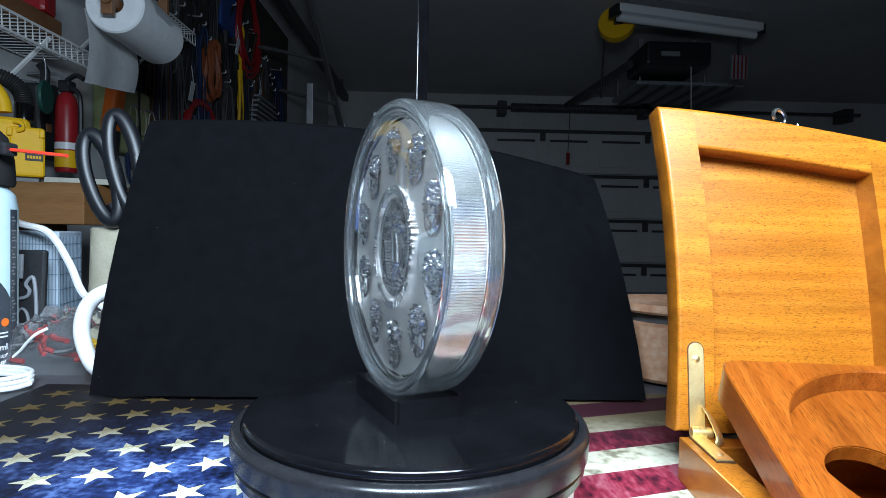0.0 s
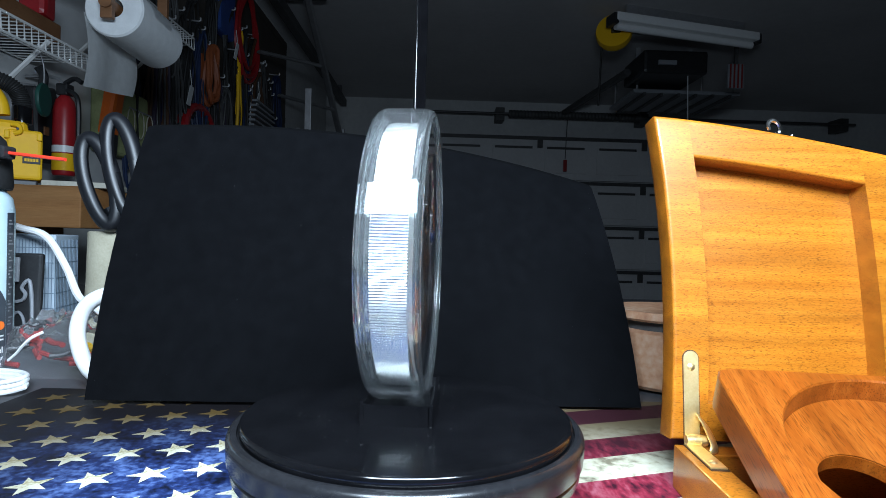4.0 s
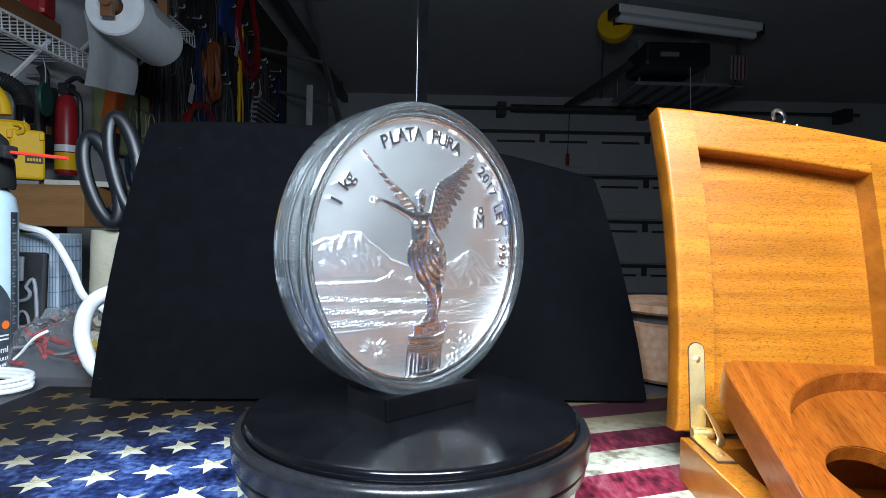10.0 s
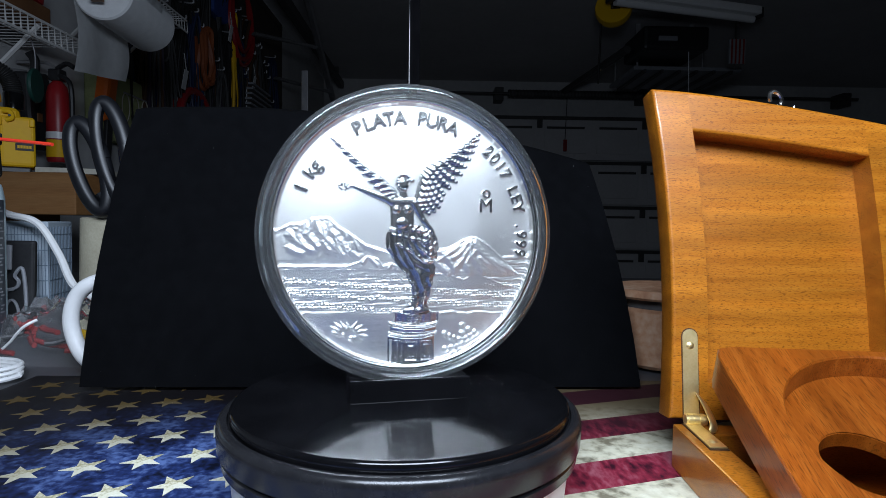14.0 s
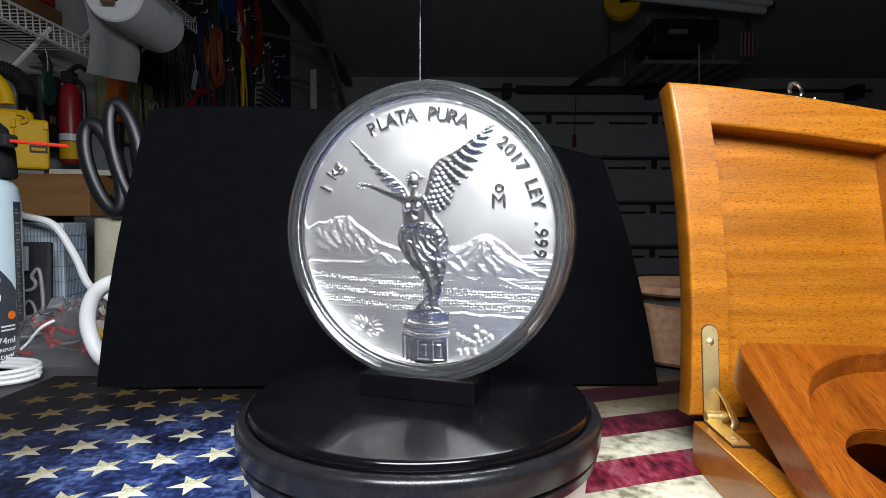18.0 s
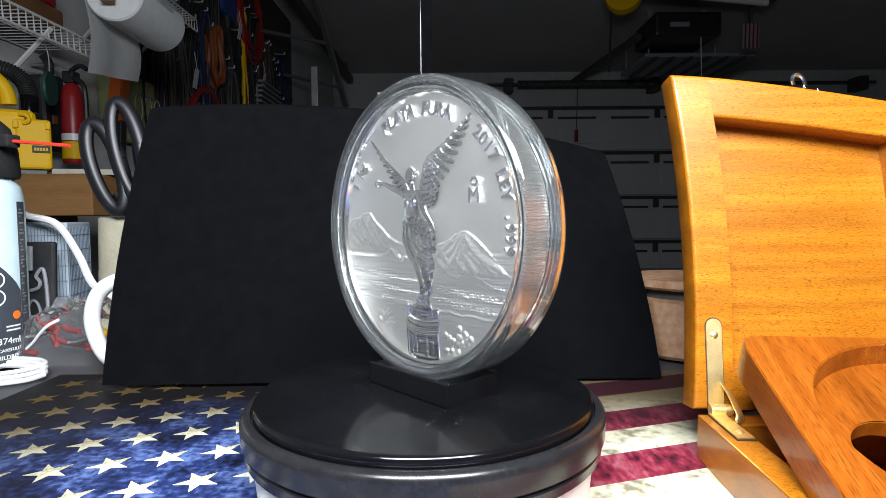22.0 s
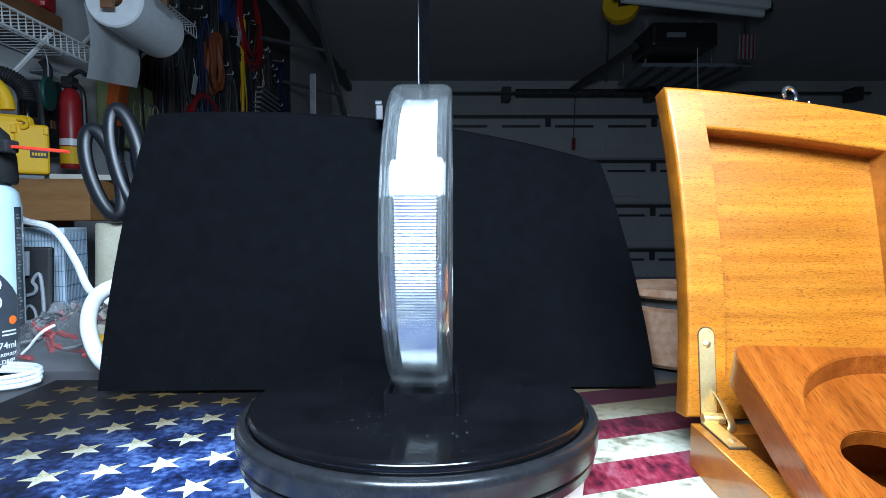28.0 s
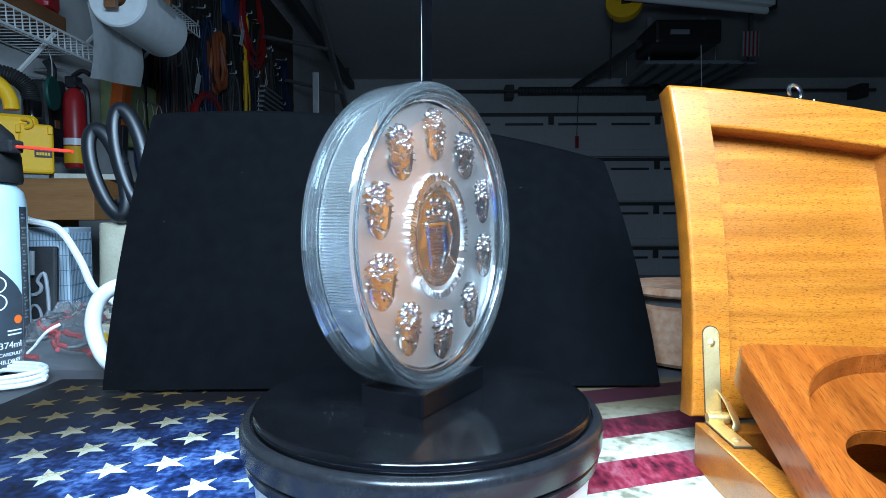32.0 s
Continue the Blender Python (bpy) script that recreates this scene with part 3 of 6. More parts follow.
def statue(X, Y):
    """Winged figure on a column: one plain rounded relief."""
    h = np.zeros_like(X)
    n1, n2 = waves(X, Y, 0.8, 10), waves(X, Y, 2.2, 11)
    # wings: overlapping rows of feathers between a leading and a trailing edge, then the leading arm
    for lead, trail, n, rows, wide, slant in (
            ([(2.0, 13.5), (3.7, 19.6), (5.1, 26.2), (8.0, 29.9), (15.3, 33.6), (22.5, 38.6), (30.6, 44.6)],
             [(4.2, 8.0), (8.2, 8.2), (12.4, 12.4), (14.6, 18.3), (20.9, 24.2), (25.2, 31.6), (29.0, 38.5), (30.6, 44.2)], 15, 6, 1.12, 0.13),
            ([(-6.0, 15.8), (-7.6, 18.8), (-12.3, 23.2), (-19.3, 28.0), (-25.7, 33.5), (-33.3, 40.0)],
             [(-8.6, 14.6), (-11.4, 17.6), (-16.6, 21.4), (-21.8, 27.1), (-27.4, 33.1), (-33.3, 39.8)], 10, 3, 0.9, 0.10)):
        for r in reversed(range(rows)):
            c0, c1 = max(0, (r - 0.5) / rows), (r + 1.25) / rows if r < rows - 1 else 1.0
            for k in range(n):
                s = (k + 0.5 * (r % 2)) / n
                ax, ay = curve_at(lead, s)
                bx, by = curve_at(trail, min(1, s + slant * (0.4 + c1)))
                w = wide * (1.05 - 0.45 * s)
                f = feather(X, Y, ax + (bx - ax) * c0, ay + (by - ay) * c0, ax + (bx - ax) * c1, ay + (by - ay) * c1, w, 0.9 - 0.06 * r, 1.65 - 0.10 * r)
                h = np.where(f > 0, np.maximum(h * 0.35, f), h)
        for k in range(10):
            ax, ay = curve_at(lead, k / 10)
            bx, by = curve_at(lead, (k + 1) / 10)
            h = np.maximum(h, limb(X, Y, ax, ay, 1.45 - 0.12 * k, bx, by, 1.35 - 0.12 * k, 2.0))
    # raised arm with a wreath of small leaves
    for a in ((-8.4, 14.6, 2.2, -17.6, 17.9, 1.55, 1.5), (-17.6, 17.9, 1.5, -24.4, 20.3, 0.95, 1.5), (-24.4, 20.3, 1.0, -27.4, 20.0, 0.8, 2.0)):
        h = np.maximum(h, limb(X, Y, *a))
    for k in range(9):
        a = 0.7 * k
        h = np.maximum(h, dome(X, Y, -28.0 + 1.9 * cos(a), 20.0 + 1.2 * sin(a), 0.95, 0.5, 40 * k, 1.0))
    # head, hair, neck
    h = np.maximum(h, dome(X, Y, -3.6, 21.6, 3.0, 3.9, 8, 2.3))
    for k in range(12):
        a = 0.35 + 0.42 * k
        h = np.maximum(h, dome(X, Y, -3.0 + 2.7 * cos(a), 22.4 + 3.2 * sin(a), 1.25, 0.95, 57 * a + 70, 2.2))
    h = np.maximum(h, dome(X, Y, 0.3, 23.2, 1.5, 1.3, 0, 2.4))
    h = np.maximum(h, limb(X, Y, -3.2, 18.6, 1.7, -2.8, 14.4, 2.0, 1.5))
    # trunk: shoulders, breasts, ribs, waist
    for a in ((-8.0, 14.2, 2.4, 1.0, 14.2, 2.3, 1.5), (-5.6, 13, 3.4, -4.6, 3.4, 3.8, 1.35), (-1.6, 13, 3.2, -1.8, 3.4, 3.6, 1.3)):
        h = np.maximum(h, limb(X, Y, *a))
    for x, y in ((-6.0, 10.6), (-1.4, 10.8)):
        h = np.maximum(h, dome(X, Y, x, y, 2.1, 2.2, 0, 2.7))
    h = np.maximum(h, dome(X, Y, -3.6, 5.0, 3.6, 3.2, 0, 2.3))
    # lowered arm
    for a in ((1.8, 13.6, 2.0, 5.6, 6.4, 1.6, 2.0), (5.6, 6.4, 1.6, 9.4, 2.1, 1.15, 2.3), (9.4, 2.1, 1.2, 10.4, -1.0, 0.9, 2.4)):
        h = np.maximum(h, limb(X, Y, *a))
    # robe: between two edges, swirling over the hip and twisting down to the feet
    yk = [-33, -31.5, -30, -26.4, -22, -17.6, -13.2, -9.5, -5.9, -2.1, 1.6, 4.2]
    lo = np.interp(Y, yk, [-2.2, -1.2, 0.2, 1.0, 0.4, -2.0, -5.6, -8.2, -10.4, -10.8, -9.8, -6.6]) + 0.25 * n2
    hi = np.interp(Y, yk, [9.0, 8.2, 7.6, 9.0, 10.2, 10.8, 11.8, 12.8, 12.9, 12.2, 10.8, 4.6]) + 0.25 * n2
    mid, half = (lo + hi) / 2, np.maximum((hi - lo) / 2, 0.2)
    u = (X - mid) / half
    body = np.sqrt(np.clip(1 - u * u, 0, 1)) * (Y < 4.2) * (Y > -33.2)
    turn = np.hypot(X - 9.0, (Y + 1.0) * 0.85)
    swirl = crimp(1.15 * turn + 0.5 * np.arctan2(Y + 2, X - 8) + 0.35 * n1) * np.clip((Y + 15) / 5, 0, 1)
    fall = crimp(4.2 * u + 0.16 * Y + 0.5 * n1) * np.clip((-8 - Y) / 6, 0, 1)
    h = np.maximum(h, body ** 0.7 * (1.6 + 0.42 * swirl + 0.46 * fall + 0.05 * n2))
    for a in ((-8.4, 2.4, 1.2, 7.0, 1.6, 1.3, 3.0), (-7.5, 0.2, 1.0, 6.5, -2.6, 1.3, 3.2), (-6.0, -3.5, 1.0, 4.5, -9.5, 1.1, 3.4), (-3.8, -8.0, 0.9, 4.0, -17.0, 0.9, 3.2), (7.6, -1.0, 2.6, 9.0, -8.5, 2.4, 2.0), (10.6, -8.5, 1.5, 13.6, -13.6, 0.8, 1.8),
              (9.6, -15.6, 1.0, 11.4, -17.8, 0.6, 1.8), (0.2, -30.6, 1.4, -1.8, -32.4, 0.9, 2.0), (6.4, -30.2, 1.3, 8.0, -32.6, 1.0, 1.8)):
        h = np.maximum(h, limb(X, Y, *a) * (0.9 + 0.12 * n2))

    # eight-sided column: round crown, cornices and a shaft with one front and two slanting side panels
    def tier(xa, xb, ya, yb, z, bow=1.6, round_off=0.4):
        c, w = (xa + xb) / 2 + 0.6, (xb - xa) / 2
        facet = np.clip(np.abs(X - c) / w - 0.42, 0, 1)
        y = Y - bow * facet
        e = np.minimum(np.minimum(X - xa, xb - X), np.minimum(y - ya, yb - y))
        return np.where(e > 0, (z - 1.9 * facet) * np.clip(e / round_off, 0, 1) ** 0.5, 0)
    h = np.maximum(h, dome(X, Y, 3.0, -33.0, 6.4, 2.4, 0, 2.0))
    h = np.maximum(h, tier(-7.4, 13.2, -38.2, -33.6, 1.35) * (0.86 + 0.14 * np.sign(np.sin(X * 1.25 + 0.4))))
    h = np.maximum(h, tier(-1.6, 5.6, -38.4, -31.8, 2.2) * (0.86 + 0.2 * dots(X, Y, 1.5, 3)))
    for x in (-6.4, 9.0, 12.4):
        h = np.maximum(h, tier(x - 0.8, x + 0.8, -38.2, -32.6, 1.7, 0.0))
    h = np.maximum(h, tier(-9.0, 12.9, -40.4, -38.2, 2.4, 2.0, 0.9))
    h = np.maximum(h, tier(-8.4, 12.3, -42.6, -40.4, 1.7, 2.0))
    h = np.maximum(h, tier(-9.2, 12.8, -44.4, -42.6, 2.3, 2.0, 0.8))
    shaft = tier(-9.4, 11.7, -57.0, -44.4, 1.8, 2.0)
    for x0, x1, y0, y1 in ((-8.6, -7.2, -56, -45.0), (-6.4, -5.0, -56, -45.4), (-4.4, -3.2, -56, -45.8), (-1.8, 3.6, -54.6, -46.4), (5.2, 10.2, -54.6, -46.0)):
        e = np.minimum(np.minimum(X - x0, x1 - X), np.minimum(Y - y0, y1 - Y))
        shaft = shaft - 0.75 * np.clip(e / 0.25, 0, 1) * (shaft > 0)
    for x0, x1, y0, y1 in ((-0.4, 2.2, -53.0, -48.0), (6.6, 8.8, -53.2, -47.6)):
        e = np.minimum(np.minimum(X - x0, x1 - X), np.minimum(Y - y0, y1 - Y))
        shaft = shaft + 0.5 * np.clip(e / 0.3, 0, 1) * (shaft > 0)
    return np.maximum(h, shaft)


def dish(X, Y):
    """The field is flat in the middle and falls away gently towards the rim."""
    d = np.hypot(X, Y) - 28
    return -0.045 * (np.sqrt(d * d + 20) + d)


def flat_dish(X, Y):
    return 0.30 * dish(X, Y) - 0.6


FIT = 1.077
disc = lambda X, Y: np.hypot(X, Y) < 52.0
field_mesh("reverse_field", lambda X, Y: landscape(X * FIT, Y * FIT) + dish(X, Y), disc, 0.25, SILVER, -1, coin, "frosted silver landscape relief")
field_mesh("statue_relief", lambda X, Y: 0.78 * statue(X * FIT, Y * FIT) + 0.06 + dish(X, Y), lambda X, Y: (statue(X * FIT, Y * FIT) > 0.02) & (np.hypot(X, Y) < 51.6), 0.19, RELIEF, -1, coin, "polished winged statue relief")
field_mesh("obverse_field", lambda X, Y: 0.02 * waves(X, Y, 0.5, 2) + flat_dish(X, Y), disc, 1.0, SILVER, 1, coin, "plain frosted silver field")


def letters(name, text, radius, a0, a1, size, parent, side=-1, deep=0.0010, material=None, at=(0, 0, 0), bold=0.0):
    """Raised letters along an arc of the coin, from angle a0 to a1 in degrees."""
    b = bmesh.new()
    n = len(text)
    for k, ch in enumerate(text):
        if ch == " ":
            continue
        cu = bpy.data.curves.new("glyph", "FONT")
        cu.body, cu.size, cu.extrude, cu.align_x = ch, size, deep / 2, "CENTER"
        cu.resolution_u, cu.bevel_depth, cu.offset = 3, 0.00020, 0.00004 + bold
        cu.bevel_resolution = 2
        ob = bpy.data.objects.new("glyph", cu)
        me = ob.to_mesh()
        g = bmesh.new()
        g.from_mesh(me)
        ob.to_mesh_clear()
        bpy.data.objects.remove(ob)
        bpy.data.curves.remove(cu)
        a = radians(a0 + (a1 - a0) * k / max(1, n - 1))
        place = Vector((radius * cos(a), 0, radius * sin(a))) + Vector(at)
        g.transform(Matrix.Translation(place) @ Matrix.Rotation(-(a - pi / 2), 4, "Y") @ Matrix.Rotation(radians(90), 4, "X"))
        drop = dish(place.x * 1000 / GROW, place.z * 1000 / GROW) / 1000
        g.transform(Matrix.Translation((0, -(HALF - 0.0004 + drop + deep / 2), 0)))
        if side > 0:
            g.transform(Matrix.Rotation(pi, 4, "Z"))
        join(b, g)
    return part(name, b, material or BRIGHT, parent, smooth=True, sharp=60)


letters("inscription", "PLATA PURA", 0.0474, 117.0, 68.4, 0.0080, coin)
letters("weight_mark", "1 kg", 0.0466, 157.3, 144.4, 0.0078, coin)
letters("date_and_fineness", "2017 LEY .999", 0.0484, 46.6, -8.8, 0.0073, coin)
letters("mint_mark", "M", 0.0, 90, 90, 0.0086, coin, bold=-0.0001, at=(0.0336, 0, 0.0103))
letters("mint_mark", "o", 0.0, 90, 90, 0.0076, coin, at=(0.0338, 0, 0.0166))


def emblem(cx, cy, rx, ry, seed):
    """A small coat of arms: a crest of leaves over a smooth pointed shield with a raised border."""
    rs = np.random.RandomState(seed)
    crest = [(rs.uniform(-0.8, 0.8), rs.uniform(0.15, 0.95), rs.uniform(0, 180), rs.uniform(0.7, 1.6)) for k in range(34)]
    beads = [(sgn * (0.62 + 0.3 * sin(2.6 * v + 0.4)), v * 1.7 - 0.9) for v in np.linspace(0, 0.62, 7) for sgn in (-1, 1)]
    charge = [(rs.uniform(-0.6, 0.6), rs.uniform(-0.75, 0.1), rs.uniform(0, 180), rs.uniform(0.8, 2.4)) for k in range(13)]
    wide = rs.uniform(0.9, 1.05)
    def shape(X, Y):
        u, v = (X - cx) / rx, (Y - cy) / ry
        side = np.interp(v, [-1, -0.85, -0.6, -0.2, 0.15, 0.5, 0.8, 1.0], [0.16, 0.50, 0.74, 0.86, 0.92 * wide, 0.98 * wide, 0.76, 0.36])
        return u / side, v
    def inside(X, Y):
        u, v = shape(X, Y)
        return (np.abs(u) < 1.0 + 0.14 * np.sin(Y * 2.6 + seed) * (v > -0.3)) & (np.abs(v) < 1)
    def height(X, Y):
        u, v = shape(X, Y)
        q = np.abs(u)
        z = 0.30 + 0.50 * np.sqrt(np.clip(1.02 - np.minimum(q, 1) ** 2, 0, 1)) * (v < 0.25)
        z = z + 0.45 * np.exp(-((q - 0.86) / 0.09) ** 2) * (v < 0.2)
        for x, y, a, w in charge:
            z = np.maximum(z, 0.35 + dome(X, Y, cx + x * rx, cy + y * ry, w, 0.36 * w, a, 0.95))
        for x, y, a, w in crest:
            z = np.maximum(z, 0.2 + dome(X, Y, cx + x * rx * 0.85, cy + y * ry, 1.2 * w, 0.55 * w, a, 1.2))
        for x, y in beads:
            z = np.maximum(z, 0.2 + dome(X, Y, cx + x * rx, cy + y * ry, 0.85, 0.85, 0, 0.95))
        return z
    return height, inside


def central(X, Y):
    """An eagle on a cactus within an oval: spread wing, body, leaves over it and a rough ground."""
    q = np.hypot(X / 17, Y / 20)
    z = 0.15 + 0.10 * waves(X, Y, 0.5, 8)
    for k in range(9):
        x = -8.5 + 1.35 * k
        z = np.maximum(z, limb(X, Y, x, 3.5 - 0.1 * k, 0.85, x * 0.62 - 0.4, -12.5 - 0.25 * k, 0.5, 3.4) * (0.85 + 0.2 * dots(X, Y, 1.3, 17)))
    for x0, y0, r0, x1, y1, r1 in ((-9.0, 4.5, 1.3, 3.0, 5.0, 2.2), (3.0, 5.0, 2.4, 4.6, -6.0, 2.4), (4.6, -6.0, 2.2, 1.0, -13.0, 1.4), (7.0, 6.0, 0.7, 10.5, 0.0, 0.7), (10.5, 0.0, 0.7, 8.0, -8.0, 0.9), (8.0, -8.0, 0.9, 11.0, -11.0, 1.2), (4.0, 7.0, 1.6, 8.5, 6.4, 0.8)):
        z = np.maximum(z, limb(X, Y, x0, y0, r0, x1, y1, r1, 2.0))
    for x, y, w in ((-7.5, 8.5, 2.0), (-3.4, 9.4, 2.3), (1.2, 9.6, 2.3), (5.6, 9.0, 2.1), (9.2, 8.0, 1.6), (-4.8, 13.0, 2.2), (0.2, 13.6, 2.4), (4.8, 12.8, 2.0)):
        z = np.maximum(z, dome(X, Y, x, y, w, 0.75 * w, 10 * x, 1.25))
    low = np.clip((-11 - Y) / 2, 0, 1)
    z = z + low * 0.5 * dots(X, Y, 2.0, 14) + 0.35 * np.exp(-((q - 0.95) / 0.04) ** 2)
    return z


for k in range(10):
    a = radians(94 - 36 * k)
    hgt, ins = emblem(39.6 * cos(a), 39.6 * sin(a), 8.6 if k % 2 else 7.9, 10.0, 20 + k)
    field_mesh("coat_of_arms", lambda X, Y: 1.25 * hgt(X, Y) + flat_dish(X, Y), ins, 0.2, SHIELD, 1, coin)
field_mesh("central_emblem", lambda X, Y: 1.15 * central(X, Y) + flat_dish(X, Y) + 0.1, lambda X, Y: np.hypot(X / 17, Y / 20) < 1 + 0.03 * np.sin(X * 1.7) * (Y > 0), 0.25, SHIELD, 1, coin, "polished central emblem with eagle")
b = bmesh.new()
rs = random.Random(31)
for k in range(60):
    a = 2 * pi * k / 60 + 0.05
    if k % 20 == 13:
        continue
    x, z = 0.0218 * cos(a), 0.0252 * sin(a)
    drop = flat_dish(x * 1000 / GROW, z * 1000 / GROW) / 1000
    m = Matrix.Translation((x, HALF - 0.0002 + drop, z)) @ Matrix.Rotation(pi / 2 - a, 4, "Y")
    if 5 < k < 25:
        box(0.0030, 0.0030, 0.0036, m @ Matrix.Rotation(rs.uniform(-0.5, 0.5), 4, "Y"), bm=b, bevel=0.0009, seg=3)
        continue
    # one raised letter-like stroke group: two stems and a bar
    box(0.0006, 0.0026, 0.0036, m @ Matrix.Translation((-0.0006, 0, 0)), bm=b, bevel=0.0002, seg=2)
    if rs.random() < 0.75:
        box(0.0006, 0.0030, 0.0034, m @ Matrix.Translation((0.0006, 0, 0)) @ Matrix.Rotation(rs.uniform(-0.3, 0.3), 4, "Y"), bm=b, bevel=0.0002, seg=2)
    box(0.0017, 0.0028, 0.0006, m @ Matrix.Translation((0, 0, rs.choice((-0.0012, 0.0, 0.0012)))), bm=b, bevel=0.0002, seg=2)
part("lettering_ring", b, RELIEF, coin)

capsule = thing("coin_capsule", pose(0, 0, CZ), "clear round acrylic capsule holding the silver coin", "coin capsule")
RC, HC = 0.0637, 0.0120
TURN = Matrix.Rotation(radians(90), 4, "X")


def shell(prof, sgn):
    bm = lathe(prof, 192)
    if sgn < 0:
        bm.transform(Matrix.Diagonal((1, 1, -1, 1)))
    bm.transform(TURN)
    return bm


# a thick clear rim wall with a lip over the coin's edge, and a thin recessed window on each side
WINDOW = [(0.0, HALF + 0.0034), (0.0576, HALF + 0.0034), (0.0576, HALF + 0.0021), (0.0, HALF + 0.0021)]
OUTER = [(0.0577, HALF + 0.0002), (0.0577, HALF + 0.0032), (0.0579, HALF + 0.0036), (0.0583, HALF + 0.0037), (0.0586, HALF + 0.0034), (0.0589, HALF + 0.0036), (0.0594, HALF + 0.0041), (0.0600, HC - 0.0003),
         (0.0605, HC), (0.0611, HC), (0.0618, HC - 0.0003), (0.0626, HC - 0.0010), (0.0632, HC - 0.0020), (0.0636, HC - 0.0032), (RC, HC - 0.0042)]
INNER = [(0.0586, HALF + 0.0002), (0.0587, HALF + 0.0016), (0.0593, HALF + 0.0024), (0.0600, HC - 0.0020), (0.0606, HC - 0.0016), (0.0614, HC - 0.0022), (0.0619, HC - 0.0034), (0.0621, HC - 0.0050)]
RIM = OUTER + [(r, -y) for r, y in reversed(OUTER)] + [(r, -y) for r, y in INNER] + INNER[::-1]
rim = part("rim", lathe(RIM, 256, TURN, closed=True), ACRYLIC_RIM, capsule, smooth=True, sharp=30)
rim.visible_shadow = False
for nm, s in (("front_window", 1), ("back_window", -1)):
    sh = part(nm, shell(WINDOW, s), ACRYLIC, capsule, smooth=True, sharp=25)
    sh.visible_shadow = False

stand = thing("coin_stand", pose(0, 0, TOP), "small black plastic coin stand on the turntable plate", "coin stand")


def cradle():
    b = bmesh.new()
    prism([(-0.0255, 0), (0.0255, 0), (0.0255, 0.0088), (0.0180, 0.0062), (-0.0180, 0.0062), (-0.0255, 0.0088)], -0.0132, 0.0132, bm=b)
    b.transform(TURN)
    return b


part("cradle", cradle(), GLOSS_BLACK, stand)
for s in (-1, 1):
    part("lip", box(0.051, 0.0018, 0.0098, pose(0, s * 0.0142, 0.0049), bevel=0.0006), GLOSS_BLACK, stand)

# ---------------------------------------------------------------- wooden presentation box
BOX = pose(0.130, 0.022, 0.0, 0, 0, -3.0)
W, DEEP, BASE_H, WALL = 0.1245, 0.170, 0.021, 0.0135
case = thing("presentation_box", BOX, "golden mahogany presentation box standing open on the mat", "wooden box")
part("floor_panel", box(W - 0.004, DEEP - 0.004, 0.004, pose(W / 2, -DEEP / 2, 0.0025)), MAHOGANY, case)
for nm, sx, sy, x, y, mt in (("side_wall", WALL, DEEP, WALL / 2, -DEEP / 2, MAHOGANY_SIDE), ("side_wall", WALL, DEEP, W - WALL / 2, -DEEP / 2, MAHOGANY_SIDE),
                             ("back_wall", W - 2 * WALL, WALL, W / 2, -WALL / 2, MAHOGANY), ("front_wall", W - 2 * WALL, WALL, W / 2, -DEEP + WALL / 2, MAHOGANY)):
    part(nm, box(sx - 0.0002, sy, BASE_H, pose(x, y, BASE_H / 2 + 0.0005), bevel=0.0008), mt, case)

LID = pose(0, 0.004, BASE_H + 0.0015, -8.0, 0, 0)
LH, LT, FR = 0.168, 0.0165, 0.0178


def arch(co):
    """Bows the lid's top and its stile so that they fit the camera's view."""
    u, v = co.x / 0.172, co.z / LH
    return Vector((co.x - 0.006 * v * v + 0.0035 * 4 * v * (1 - v) * (1 - u), co.y, co.z - 0.030 * max(u, 0) ** 1.35 * max(v, 0)))


def lid_piece(x0, x1, z0, z1, y0, y1, cut=10, ease=None):
    b = bmesh.new()
    n = cut
    def P(i, j, y):
        return b.verts.new(arch(Vector((x0 + (x1 - x0) * i / n, y, z0 + (z1 - z0) * j / n))))
    f = [[P(i, j, y0) for i in range(n + 1)] for j in range(n + 1)]
    k = [[P(i, j, y1) for i in range(n + 1)] for j in range(n + 1)]
    for j in range(n):
        for i in range(n):
            b.faces.new((f[j][i], f[j][i + 1], f[j + 1][i + 1], f[j + 1][i]))
            b.faces.new((k[j + 1][i], k[j + 1][i + 1], k[j][i + 1], k[j][i]))
        b.faces.new((f[j][0], f[j + 1][0], k[j + 1][0], k[j][0]))
        b.faces.new((f[j + 1][n], f[j][n], k[j][n], k[j + 1][n]))
        b.faces.new((f[0][j + 1], f[0][j], k[0][j], k[0][j + 1]))
        b.faces.new((f[n][j], f[n][j + 1], k[n][j + 1], k[n][j]))
    bmesh.ops.recalc_face_normals(b, faces=b.faces[:])
    if ease:
        hard = [e for e in b.edges if len(e.link_faces) == 2 and e.calc_face_angle(0) > 0.9 and ease((e.verts[0].co + e.verts[1].co) / 2, (e.verts[1].co - e.verts[0].co).normalized())]
        bmesh.ops.bevel(b, geom=hard, offset=0.0016, segments=3, affect="EDGES", profile=0.5)
    b.transform(LID)
    return b


